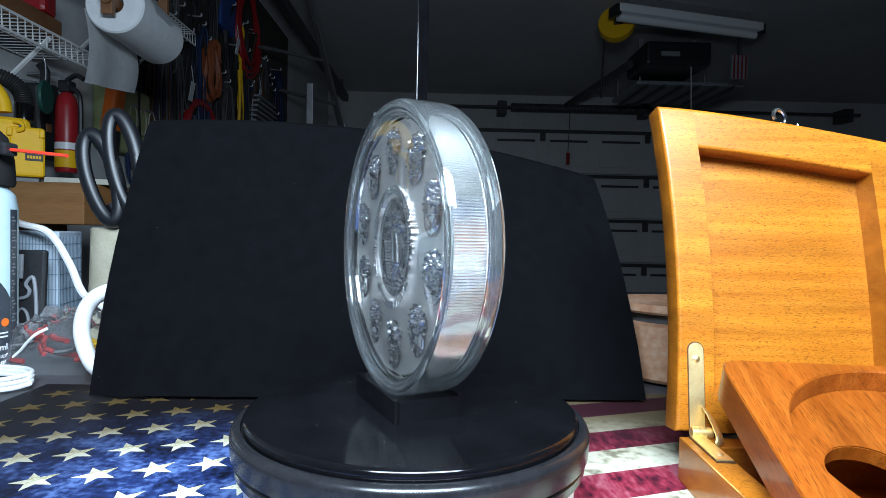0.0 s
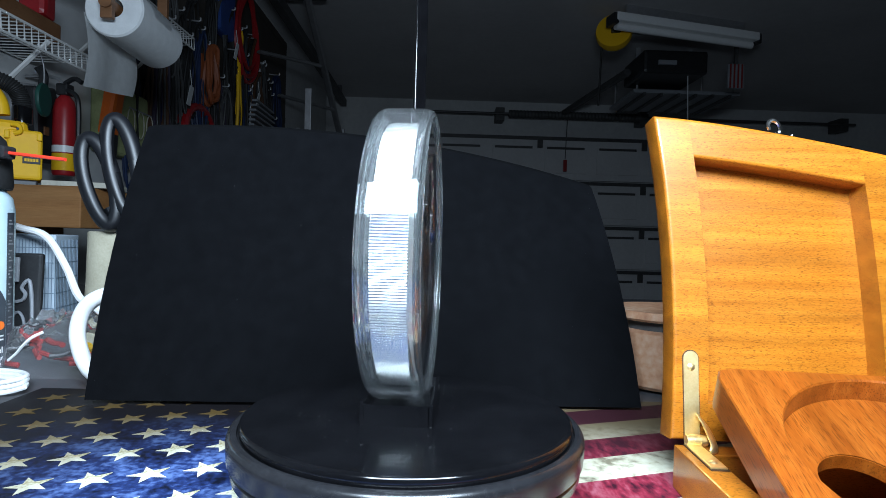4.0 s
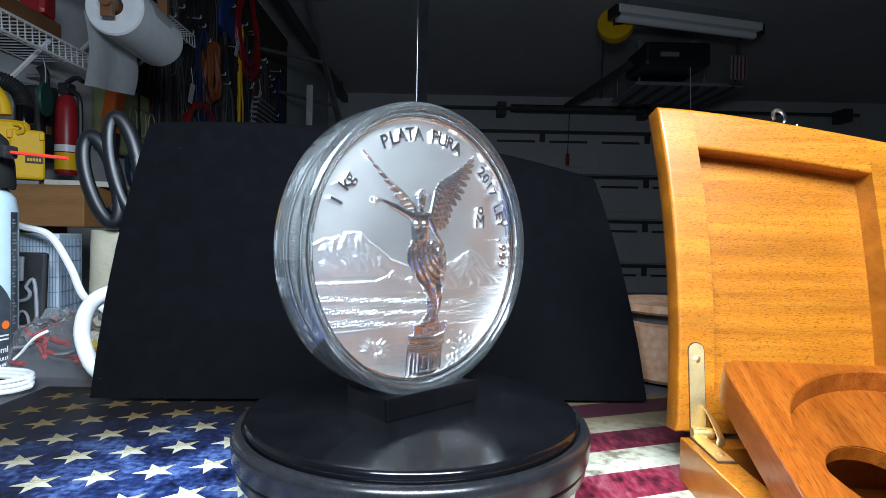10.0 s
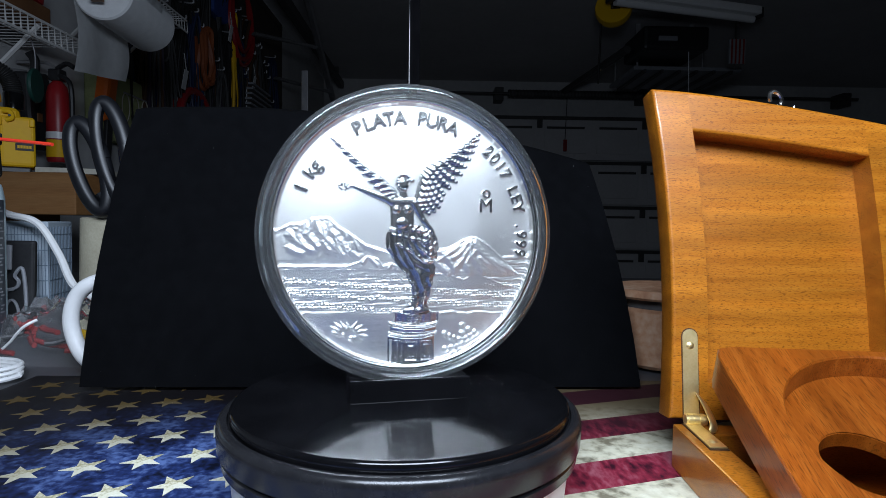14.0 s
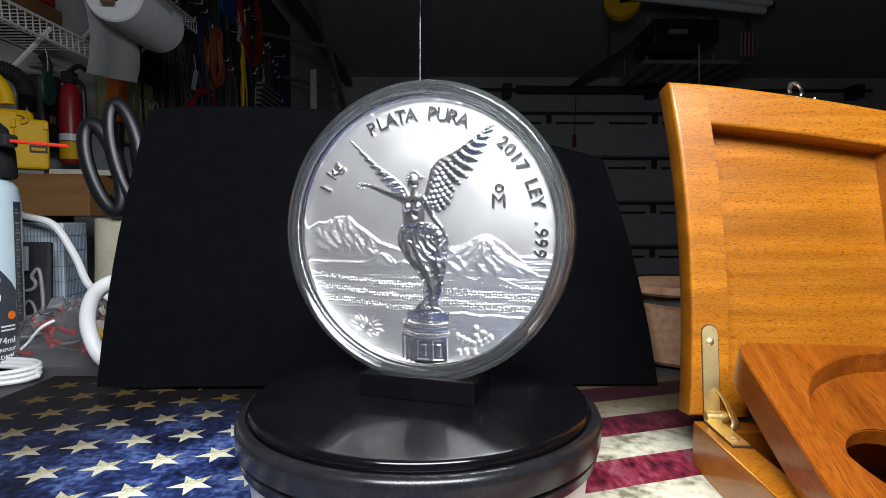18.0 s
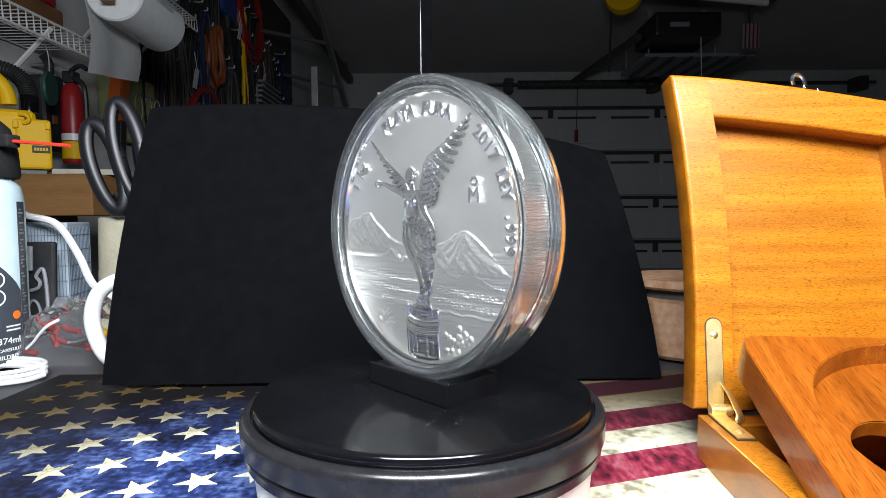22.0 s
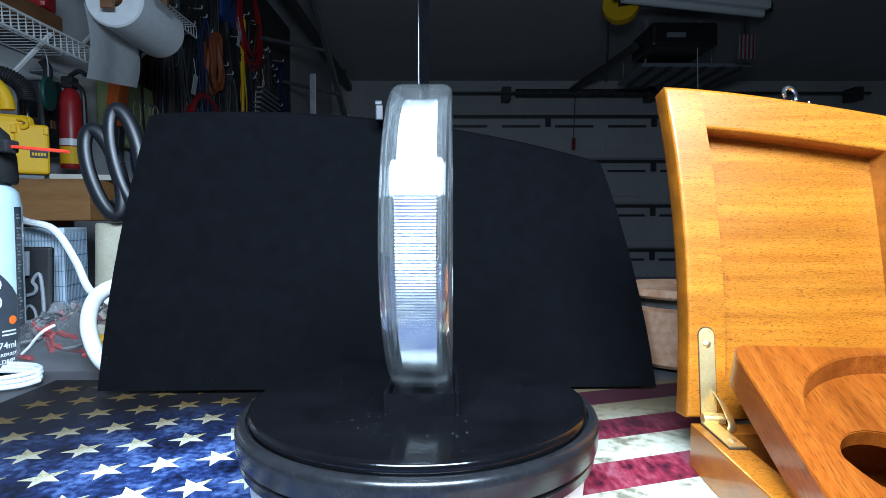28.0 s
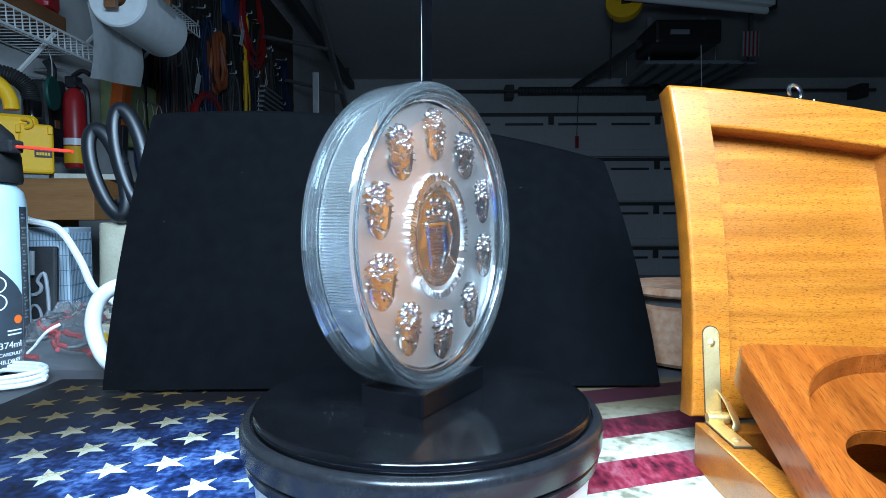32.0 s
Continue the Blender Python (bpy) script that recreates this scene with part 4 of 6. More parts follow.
# frame of the lid stands with its open side to the front
part("lid_stile", lid_piece(0, FR, 0, LH, 0, LT, ease=lambda c, d: abs(d.y) < 0.5 and (c.x < FR * 0.5 or c.z > LH * 0.9 and abs(d.x) > 0.6)), MAHOGANY_SIDE, case, smooth=True)
part("lid_stile", lid_piece(W - FR, W, 0, LH, 0, LT, ease=lambda c, d: c.z > LH * 0.7 and abs(d.x) > 0.6), MAHOGANY_SIDE, case, smooth=True)
part("lid_rail", lid_piece(FR, W - FR, LH - 0.0214, LH, 0, LT, ease=lambda c, d: abs(d.x) > 0.6), MAHOGANY, case, smooth=True)
part("lid_rail", lid_piece(FR, W - FR, 0, 0.018, 0, LT), MAHOGANY, case)
part("lid_panel", lid_piece(FR, W - FR, 0.018, LH - 0.0214, 0.0135, LT - 0.001), MAHOGANY, case)


def slot(cx, cz, w, h, m):
    """A brass leaf with rounded ends."""
    pts = []
    for i in range(9):
        a = pi * i / 8
        pts.append((cx + w / 2 * cos(a), cz + h / 2 - w / 2 + w / 2 * sin(a)))
    pts += [(cx - w / 2, cz - h / 2), (cx + w / 2, cz - h / 2)]
    return prism(pts, 0, 0.0008, m @ TURN)


# thin dark plates under the leaves stand for the recess's shadowed edges
part("mortise_shade", slot(0.0105, 0.0225, 0.0082, 0.0441, LID @ pose(0, 0.0005, 0)), SHADOW_WOOD, case, "dark plate painting the shade round the hinge leaf")
part("mortise_shade", box(0.0083, 0.0315, 0.0005, pose(0.0085, -0.0165, BASE_H + 0.0007)), SHADOW_WOOD, case, "dark plate painting the shade round the hinge leaf")
hinge = part("hinge", slot(0.0105, 0.0225, 0.0074, 0.043, LID), BRASS, case, "brass side-rail hinge")
part("hinge_leaf", box(0.0075, 0.030, 0.0008, pose(0.0085, -0.016, BASE_H + 0.0012), bevel=0.0003), BRASS, hinge)
part("knuckle", lathe([(0, -0.005), (0.0026, -0.005), (0.0026, 0.005), (0, 0.005)], 16, pose(0.0105, -0.001, BASE_H + 0.003, 0, 90, 0)), BRASS, hinge, smooth=True)
for m in (LID @ pose(0.0105, -0.0008, 0.036, 90), pose(0.0085, -0.025, BASE_H + 0.0016)):
    part("screw", lathe([(0, 0.0009), (0.0012, 0.0007), (0.002, 0), (0, 0)], 14, m), BRASS, hinge, smooth=True)
# curved stay between lid and wall
pts = [LID @ Vector((0.0125, -0.002, 0.013)), LID @ Vector((0.0152, -0.0065, 0.007)), Vector((0.0148, -0.0110, BASE_H + 0.004)), Vector((0.0120, -0.0140, BASE_H + 0.0022))]
part("stay", tube(pts, lambda t: 0.0009 + 0.0019 * sin(pi * min(max(t, 0), 1)), 10, flat=0.4), BRASS, hinge, smooth=True)
for k, x in enumerate((0.0078, 0.0105, 0.0132)):
    part("knuckle", lathe([(0, -0.0012), (0.0029, -0.0012), (0.0029, 0.0012), (0, 0.0012)], 16, pose(x, -0.001, BASE_H + 0.003, 0, 90, 0)), BRASS, hinge, smooth=True)
cl = LID @ Vector(arch(Vector((0.0685, 0.008, LH))))
clasp = part("clasp", box(0.018, 0.007, 0.0012, pose(*cl) @ pose(0, 0, 0.0012, 0, 9), bevel=0.0004), CHROME, case, "nickel hook clasp")
ring = []
for i in range(15):
    a = -0.6 * pi + 1.7 * pi * i / 14
    ring.append((cl.x + 0.0030 * cos(a) - 0.0015 - 0.0012 * sin(a), cl.y, cl.z + 0.0058 + 0.0040 * sin(a)))
part("hook", tube(ring, 0.0012, 8, smooth_steps=2), CHROME, clasp, smooth=True)
for s in (-1, 1):
    part("pin", lathe([(0, 0.0012), (0.001, 0.0008), (0.0012, 0), (0, 0)], 10, pose(cl.x + s * 0.0075, cl.y - 0.001, cl.z + 0.0012)), CHROME, clasp, smooth=True)

# the insert that held the coin, propped up inside the box
BLOCK = pose(0.1385, 0.003, 0.0640, 0, 0, -7) @ pose(0, 0, 0, 20.5, 0, 0)
block = thing("coin_insert", BLOCK, "red-brown wooden coin insert propped against the open lid", "wooden insert")
BW, BL, BT = 0.116, 0.140, 0.0165


def insert_top():
    """A board with a round recess and a finger hole through it."""
    b = bmesh.new()
    c, hc, rr, rh, n = (0.062, -0.0545), (0.037, -0.058), 0.0505, 0.0155, 192
    def square(a):
        k = max(abs(cos(a)) / 1, abs(sin(a)) / 1)
        x, y = c[0] + 0.2 * cos(a) / k, c[1] + 0.2 * sin(a) / k
        x, y, r = min(max(x, 0), BW), min(max(y, -BL), 0), 0.007
        ux, uy = min(max(x, r), BW - r), min(max(y, r - BL), -r)
        far = math.hypot(x - ux, y - uy)
        return (ux + (x - ux) * r / far, uy + (y - uy) * r / far) if far > r else (x, y)
    rows = []
    for i in range(n):
        a = 2 * pi * i / n
        ca, sa = cos(a), sin(a)
        ox, oy = square(a)
        rows.append([b.verts.new(p) for p in ((ox, oy, -BT), (ox, oy, -0.0008), (ox + (c[0] - ox) * 0.008, oy + (c[1] - oy) * 0.008, 0),
                                              (c[0] + rr * ca, c[1] + rr * sa, 0), (c[0] + (rr - 0.0006) * ca, c[1] + (rr - 0.0006) * sa, -0.0008),
                                              (c[0] + (rr - 0.0008) * ca, c[1] + (rr - 0.0008) * sa, -0.0105), (hc[0] + rh * ca, hc[1] + rh * sa, -0.0105), (hc[0] + rh * ca, hc[1] + rh * sa, -BT))])
    for i in range(n):
        p, q = rows[i], rows[(i + 1) % n]
        for k in range(7):
            if (p[k].co - q[k].co).length > 1e-7 or (p[k + 1].co - q[k + 1].co).length > 1e-7:
                b.faces.new((p[k], q[k], q[k + 1], p[k + 1]))
        b.faces.new((p[7], q[7], q[0], p[0]))
    return b


part("insert_board", insert_top(), RED_WOOD, block, smooth=True, sharp=30)
b = bmesh.new()
ring_out, ring_in, n = [], [], 96
for i in range(n):
    a = 2 * pi * i / n
    ring_out.append(b.verts.new((0.062 + 0.0497 * cos(a), -0.0545 + 0.0497 * sin(a), -0.0100)))
    ring_in.append(b.verts.new((0.037 + 0.0158 * cos(a), -0.058 + 0.0158 * sin(a), -0.0100)))
for i in range(n):
    b.faces.new((ring_out[i], ring_out[(i + 1) % n], ring_in[(i + 1) % n], ring_in[i]))
part("recess_floor", b, RED_WOOD, block)


def dust(name, n, place, parent, seed):
    """Lint and dust specks lying on a surface."""
    rs = random.Random(seed)
    b = bmesh.new()
    for _ in range(n):
        p, q = place(rs)
        r = rs.uniform(0.00008, 0.00017)
        box(r * rs.uniform(1, 2.5), r, r * 0.8, Matrix.Translation(p) @ Matrix.Rotation(rs.uniform(0, 6.28), 4, q), bm=b)
    ob = part(name, b, PALE_DUST, parent)
    return tagged(ob, kind="stuff")


PALE_DUST = principled("pale_lint", (0.6, 0.6, 0.58), 0.9)


def on_plate(rs):
    a, r = rs.uniform(0, 2 * pi), 0.050 * math.sqrt(rs.random())
    return Vector((r * cos(a), r * sin(a), TOP + 0.0001)), "Z"


def on_board(rs):
    u, v = rs.random(), rs.random()
    p = Vector((-0.224, 0.135, 0.003)) * (1 - u) * (1 - v) + Vector((0.161, 0.147, 0.003)) * u * (1 - v) + Vector((-0.222, 0.205, 0.203)) * (1 - u) * v + Vector((0.150, 0.255, 0.170)) * u * v
    p.z += 0.016 * v * 4 * u * (1 - u)
    return p + Vector((0, -0.0006, 0)), "Y"


dust("lint", 80, on_plate, plate, 4)
dust("lint", 120, on_board, board, 5)

# ---------------------------------------------------------------- garage shell
WALL_PAINT = grained("dull_white_wall", [(0.50, 0.50, 0.50), (0.64, 0.64, 0.63)], scale=3, rough=(0.75, 0.9), bump=0.05)
CEIL_PAINT = grained("ceiling_paint", [(0.48, 0.47, 0.47), (0.56, 0.55, 0.55)], scale=3, rough=(0.85, 0.95), bump=0.05)
CONCRETE = grained("concrete", [(0.22, 0.22, 0.21), (0.32, 0.31, 0.30)], scale=2, rough=(0.7, 0.9), bump=0.1)


def slab(name, sx, sy, sz, x, y, z, mat_, label, cat="wall"):
    return tagged(part(name, box(sx, sy, sz, pose(x, y, z)), mat_), label, cat, kind="structure")


slab("wall_west", 0.1, 8.0, 2.6, -1.10, 1.3, 0.20, WALL_PAINT, "dull white garage wall hung with tools")
slab("wall_north", 5.6, 0.1, 2.6, 1.65, 5.25, 0.20, WALL_PAINT, "dull white end wall of the garage")
slab("wall_east", 0.1, 8.0, 2.6, 4.5, 1.3, 0.20, WALL_PAINT, "dull white garage wall")
slab("wall_south", 5.6, 0.1, 2.6, 1.65, -2.6, 0.20, WALL_PAINT, "dull white garage wall")
slab("ceiling", 5.8, 8.1, 0.1, 1.65, 1.3, 1.52, CEIL_PAINT, "dim painted garage ceiling", "ceiling")
slab("floor", 5.8, 8.1, 0.1, 1.65, 1.3, -1.0, CONCRETE, "grey concrete garage floor", "floor")

WHITE_WIRE = principled("white_coated_wire", (0.72, 0.72, 0.70), 0.4)
PAPER = grained("paper_towel", [(0.62, 0.63, 0.63), (0.74, 0.75, 0.75)], scale=60, rough=(0.85, 0.95), bump=0.2)
YELLOW = grained("yellow_plastic", [(0.78, 0.45, 0.003), (0.86, 0.53, 0.006)], scale=20, rough=(0.42, 0.55), bump=0.03, Specular_IOR_Level=0.2)
BLACK = grained("black_plastic", [(0.010, 0.010, 0.011), (0.028, 0.028, 0.03)], scale=50, rough=(0.35, 0.5), bump=0.05)
RUBBER = grained("black_rubber", [(0.012, 0.012, 0.012), (0.022, 0.022, 0.022)], scale=80, rough=(0.5, 0.65), bump=0.05)
RED = grained("red_paint", [(0.24, 0.008, 0.012), (0.34, 0.014, 0.018)], scale=20, rough=(0.3, 0.45), bump=0.03)
ORANGE = grained("orange_plastic", [(0.86, 0.16, 0.012), (0.92, 0.22, 0.02)], scale=20, rough=(0.4, 0.5), bump=0.03)
GREEN = grained("green_plastic", [(0.012, 0.055, 0.045), (0.018, 0.08, 0.06)], scale=20, rough=(0.5, 0.6), bump=0.03)
OLIVE = grained("olive_cloth", [(0.27, 0.30, 0.13), (0.40, 0.43, 0.20)], scale=40, rough=(0.85, 0.95), bump=0.3)
BEIGE = grained("beige_cloth", [(0.42, 0.40, 0.32), (0.56, 0.54, 0.46)], scale=30, rough=(0.85, 0.95), bump=0.3)
BLUE = grained("blue_plastic", [(0.02, 0.05, 0.22), (0.04, 0.09, 0.32)], scale=20, rough=(0.5, 0.6), bump=0.03)
PINE = wood("pine_plank", (0.17, 0.075, 0.02), (0.26, 0.125, 0.038), (0.33, 0.175, 0.06), (0.3, 1, 4), gloss=(0.55, 0.75), scale=14, flecks=0.2)
BROWN = wood("dark_brown_wood", (0.10, 0.045, 0.015), (0.16, 0.075, 0.03), (0.20, 0.10, 0.04), (0.4, 1, 3), gloss=(0.5, 0.7), scale=12, flecks=0.2)
STEEL = grained("galvanised_steel", [(0.38, 0.38, 0.39), (0.52, 0.52, 0.53)], scale=30, rough=(0.4, 0.55), bump=0.03, metal=0.8)
DOOR_PAINT = grained("door_enamel", [(0.60, 0.59, 0.59), (0.70, 0.69, 0.69)], scale=4, rough=(0.5, 0.65), bump=0.03)
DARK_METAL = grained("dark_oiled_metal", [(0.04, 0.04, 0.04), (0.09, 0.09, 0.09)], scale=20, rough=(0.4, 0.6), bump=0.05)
GREY_PLASTIC = grained("grey_plastic", [(0.22, 0.23, 0.25), (0.30, 0.31, 0.33)], scale=30, rough=(0.4, 0.55), bump=0.03)


PLUM_CLOTH = grained("dark_tarpaulin", [(0.012, 0.013, 0.03), (0.03, 0.03, 0.055)], scale=30, rough=(0.7, 0.85), bump=0.3)


def wire_shelf(x0, y0, y1, z, deep, cols):
    """Coated wire shelf on the wall: deck wires, front lip and slanting struts."""
    sh = thing("wire_shelf", pose(x0, (y0 + y1) / 2, z), "white coated wire shelf bracketed to the garage wall", "wire shelf", "wire shelves")
    yc = (y0 + y1) / 2
    n = int((y1 - y0) / 0.021)
    for i in range(n + 1):
        y = y0 + (y1 - y0) * i / n - yc
        part("wire", tube([(-deep, y, 0), (0.002, y, 0), (0.004, y, -0.040)], 0.0018, 5, None, 1), WHITE_WIRE, sh)
    for zz, xx in ((0, 0.001), (-0.040, 0.003), (0, -deep * 0.5), (0, -deep + 0.01)):
        part("rod", tube([(xx, y0 - yc, zz), (xx, y1 - yc, zz)], 0.003, 6, None, 1), WHITE_WIRE, sh)
    for c in cols:
        part("strut", tube([(-0.01, c - yc, -0.006), (-deep, c - yc, -0.19)], 0.0065, 6, None, 1, flat=0.5), WHITE_WIRE, sh)
    return sh


wire_shelf(-0.85, 0.66, 1.21, 0.545, 0.195, (0.86, 1.03))
wire_shelf(-0.85, 1.22, 1.75, 0.80, 0.195, (1.4, 1.65))
tagged(part("wooden_tray", box(0.10, 0.26, 0.05, pose(-0.93, 0.97, 0.573), bevel=0.004), BROWN), "brown wooden tray on the wire shelf", "tray")
tagged(part("folded_tarp", box(0.055, 0.50, 0.085, pose(-1.012, 0.925, 0.5905), bevel=0.012, seg=2), PLUM_CLOTH), "dark folded tarpaulin on the wire shelf", "tarpaulin")
tagged(part("red_pouch", box(0.055, 0.06, 0.07, pose(-0.905, 1.055, 0.6335) @ pose(0, 0, 0, 0, 0, 12), bevel=0.012), RED), "red fabric pouch lying on the wooden tray", "pouch")

roll = thing("paper_towel_roll", pose(-0.636, 0.975, 0.555, 0, 0, 4), "white paper towel roll hanging from a wooden holder", "paper towel")
part("roll", lathe([(0.018, -0.105), (0.053, -0.105), (0.056, -0.101), (0.056, 0.101), (0.053, 0.105), (0.018, 0.105)], 48, pose(0, 0, 0, 90), closed=True), PAPER, roll, smooth=True)
part("spindle", lathe([(0, -0.14), (0.012, -0.14), (0.012, 0.14), (0, 0.14)], 16, pose(0, 0, 0, 90)), BROWN, roll, smooth=True)
for s in (-1, 1):
    part("arm", box(0.022, 0.014, 0.16, pose(0, s * 0.128, 0.05), bevel=0.002), BROWN, roll)
part("backplate", box(0.03, 0.34, 0.012, pose(0, 0, 0.136), bevel=0.002), BROWN, roll)
part("wall_arm", box(0.43, 0.03, 0.014, pose(-0.20, 0.06, 0.150)), BROWN, roll)
b = bmesh.new()
rows = []
for j in range(13):
    v = j / 12
    rows.append([b.verts.new((-0.0565 + 0.010 * sin(v * 3) + 0.003 * sin(u * 0.9), -0.104 + 0.208 * u / 10, -0.01 - (0.145 - 0.03 * u / 10) * v)) for u in range(11)])
for p, q in zip(rows, rows[1:]):
    for i in range(10):
        b.faces.new((p[i], p[i + 1], q[i + 1], q[i]))
bmesh.ops.solidify(b, geom=b.faces[:], thickness=0.0008)
part("loose_sheet", b, PAPER, roll, smooth=True)
# a torn outer layer with a ragged end
b = bmesh.new()
rs = random.Random(12)
grid = []
for i in range(25):
    y = -0.055 + 0.16 * i / 24
    end = 0.10 + (0.20 * rs.random() if i > 12 else 0.0) + (0.25 if i > 14 else 0.0)
    grid.append([b.verts.new((0.0572 * cos(end + 2.2 * j / 10), y, 0.0572 * sin(end + 2.2 * j / 10))) for j in range(11)])
for p, q in zip(grid, grid[1:]):
    for j in range(10):
        b.faces.new((p[j], p[j + 1], q[j + 1], q[j]))
bmesh.ops.solidify(b, geom=b.faces[:], thickness=0.0011)
part("torn_layer", b, PAPER, roll, smooth=True, sharp=40)

# ---------------------------------------------------------------- raised plank shelf with the yellow machine
shelf = thing("plank_shelf", pose(-0.80, 0.82, 0), "rough pine plank shelf raised over the bench", "shelf")
part("plank", box(0.44, 0.24, 0.070, pose(0, 0, 0.157), bevel=0.002), PINE, shelf)
for x in (-0.18, 0.03):
    part("upright", box(0.04, 0.16, 0.1235, pose(x, 0.02, 0.0603)), PINE, shelf)

vac = thing("yellow_machine", pose(-0.766, 0.79, 0.194, 0, 0, 35), "yellow and black power tool on the plank shelf", "power tool")
part("body", box(0.112, 0.10, 0.105, pose(-0.028, 0.0, 0.0625), bevel=0.014, seg=3), YELLOW, vac)
part("shoulder", box(0.052, 0.085, 0.088, pose(0.023, -0.012, 0.055), bevel=0.007, seg=3), YELLOW, vac)
part("foot", box(0.115, 0.09, 0.012, pose(-0.015, 0, 0.006), bevel=0.003), BLACK, vac)
part("collar", tube([(-0.046 + 0.036 * cos(pi * i / 10), -0.040, 0.122 + 0.050 * sin(pi * i / 10)) for i in range(11)], 0.0125, 12), YELLOW, vac, smooth=True)
part("hub", lathe([(0, 0.02), (0.012, 0.018), (0.016, 0.008), (0.016, 0), (0, 0)], 28, pose(-0.048, -0.04, 0.126, 90)), YELLOW, vac, smooth=True)
for k in range(3):
    part("rib", box(0.020, 0.006, 0.004, pose(-0.050, -0.062, 0.112 + 0.011 * k), bevel=0.001), YELLOW, vac)
hose = part("hose", tube([(-0.085, -0.01, 0.172), (-0.05, -0.018, 0.186), (-0.015, -0.02, 0.186), (0.009, -0.02, 0.172), (0.0175, -0.02, 0.150), (0.0180, -0.02, 0.122)], lambda t: 0.0142 + 0.0011 * sin(t * 230), 16, smooth_steps=36), RUBBER, vac, "black corrugated hose", smooth=True)
part("cuff", lathe([(0.0, 0.0), (0.0155, 0), (0.0155, 0.028), (0.0145, 0.030), (0, 0.030)], 28, pose(0.0180, -0.02, 0.114)), GLOSS_BLACK, hose, smooth=True)
plate_ = part("maker_plate", box(0.026, 0.0012, 0.013, pose(0.033, -0.0548, 0.046), bevel=0.0004), RUBBER, vac, "black maker's plate with yellow bars")
for k in range(5):
    part("print_bar", box(0.0032, 0.0006, 0.0052, pose(0.0245 + 0.0042 * k, -0.0556, 0.046)), YELLOW, plate_)
ear = part("latch", tube([(0.004, -0.055, 0.106), (0.014, -0.060, 0.104), (0.016, -0.060, 0.094), (0.008, -0.058, 0.090)], 0.004, 8), YELLOW, vac, smooth=True)
part("latch_pin", lathe([(0, 0.002), (0.0022, 0.0015), (0.0022, 0), (0, 0)], 14, pose(0.013, -0.063, 0.098, 90)), DARK_METAL, ear)
for x in (0.044, -0.002):
    part("lug", box(0.008, 0.008, 0.014, pose(x, -0.056, 0.088), bevel=0.002), YELLOW, vac)
for x in (-0.05, -0.04, -0.03):
    part("vent", box(0.005, 0.002, 0.03, pose(x, -0.0505, 0.06), bevel=0.001), BLACK, vac)

tagged(part("paper_stack", box(0.11, 0.09, 0.010, pose(-0.62, 0.78, 0.1975) @ pose(0, 0, 0, 0, 0, 14), bevel=0.002), BEIGE), "small stack of pale papers on the plank shelf", "paper")

# ---------------------------------------------------------------- wall tools
ext = thing("fire_extinguisher", pose(-0.940, 1.21, 0.256), "red fire extinguisher hung on the garage wall", "fire extinguisher")
part("cylinder", lathe([(0, 0.0), (0.023, 0.0), (0.026, 0.006), (0.026, 0.165), (0.021, 0.19), (0.011, 0.203), (0, 0.203)], 32), RED, ext, smooth=True)
part("band", lathe([(0.0263, 0.012), (0.0267, 0.012), (0.0267, 0.055), (0.0263, 0.055)], 32, closed=True), YELLOW, ext, "yellow instruction band", smooth=True)
part("band", lathe([(0.0263, 0.058), (0.0267, 0.058), (0.0267, 0.075), (0.0263, 0.075)], 32, closed=True), WHITE_PLASTIC, ext, "white label band", smooth=True)
part("valve", box(0.03, 0.03, 0.03, pose(0, 0, 0.218), bevel=0.005), BLACK, ext)
part("lever", tube([(0, 0, 0.235), (0.03, -0.01, 0.245), (0.05, -0.012, 0.235)], 0.006, 8), BLACK, ext, smooth=True)
part("tube", tube([(0.012, -0.01, 0.215), (0.045, -0.02, 0.19), (0.042, -0.01, 0.10)], 0.006, 8), BLACK, ext, smooth=True)
part("hook", tube([(0, 0, 0.232), (-0.03, 0, 0.25), (-0.10, 0, 0.25)], 0.004, 6), STEEL, ext)

holster = thing("tool_holster", pose(-1.02, 1.20, 0.29), "black tool holster hung on the garage wall", "tool holster")
part("sheath", box(0.045, 0.075, 0.19, pose(0.02, 0, 0.09, 4), bevel=0.014, seg=3), BLACK, holster)
part("flap", box(0.03, 0.06, 0.05, pose(0.038, -0.004, 0.16, 12), bevel=0.01, seg=3), RUBBER, holster)
part("grip", tube([(0.03, 0.0, 0.185), (0.036, -0.006, 0.215), (0.028, -0.014, 0.235)], 0.011, 10), BLACK, holster, smooth=True)
part("buckle", box(0.004, 0.018, 0.022, pose(0.048, -0.01, 0.075), bevel=0.002), BROWN, holster)
part("peg", tube([(0.01, 0, 0.19), (-0.03, 0, 0.195)], 0.004, 6, None, 1), STEEL, holster)

disc_tag = thing("green_disc", pose(-0.898, 1.07, 0.416), "dark green plastic disc hanging on a hook", "disc")
part("disc", lathe([(0, -0.004), (0.037, -0.004), (0.039, 0), (0.037, 0.004), (0, 0.004)], 32, pose(0, 0, 0, 0, 90, 15)), GREEN, disc_tag, smooth=True)
part("string", tube([(0, 0, 0.035), (-0.004, 0.004, 0.08), (-0.02, 0.0, 0.139)], 0.0015, 5), STEEL, disc_tag)

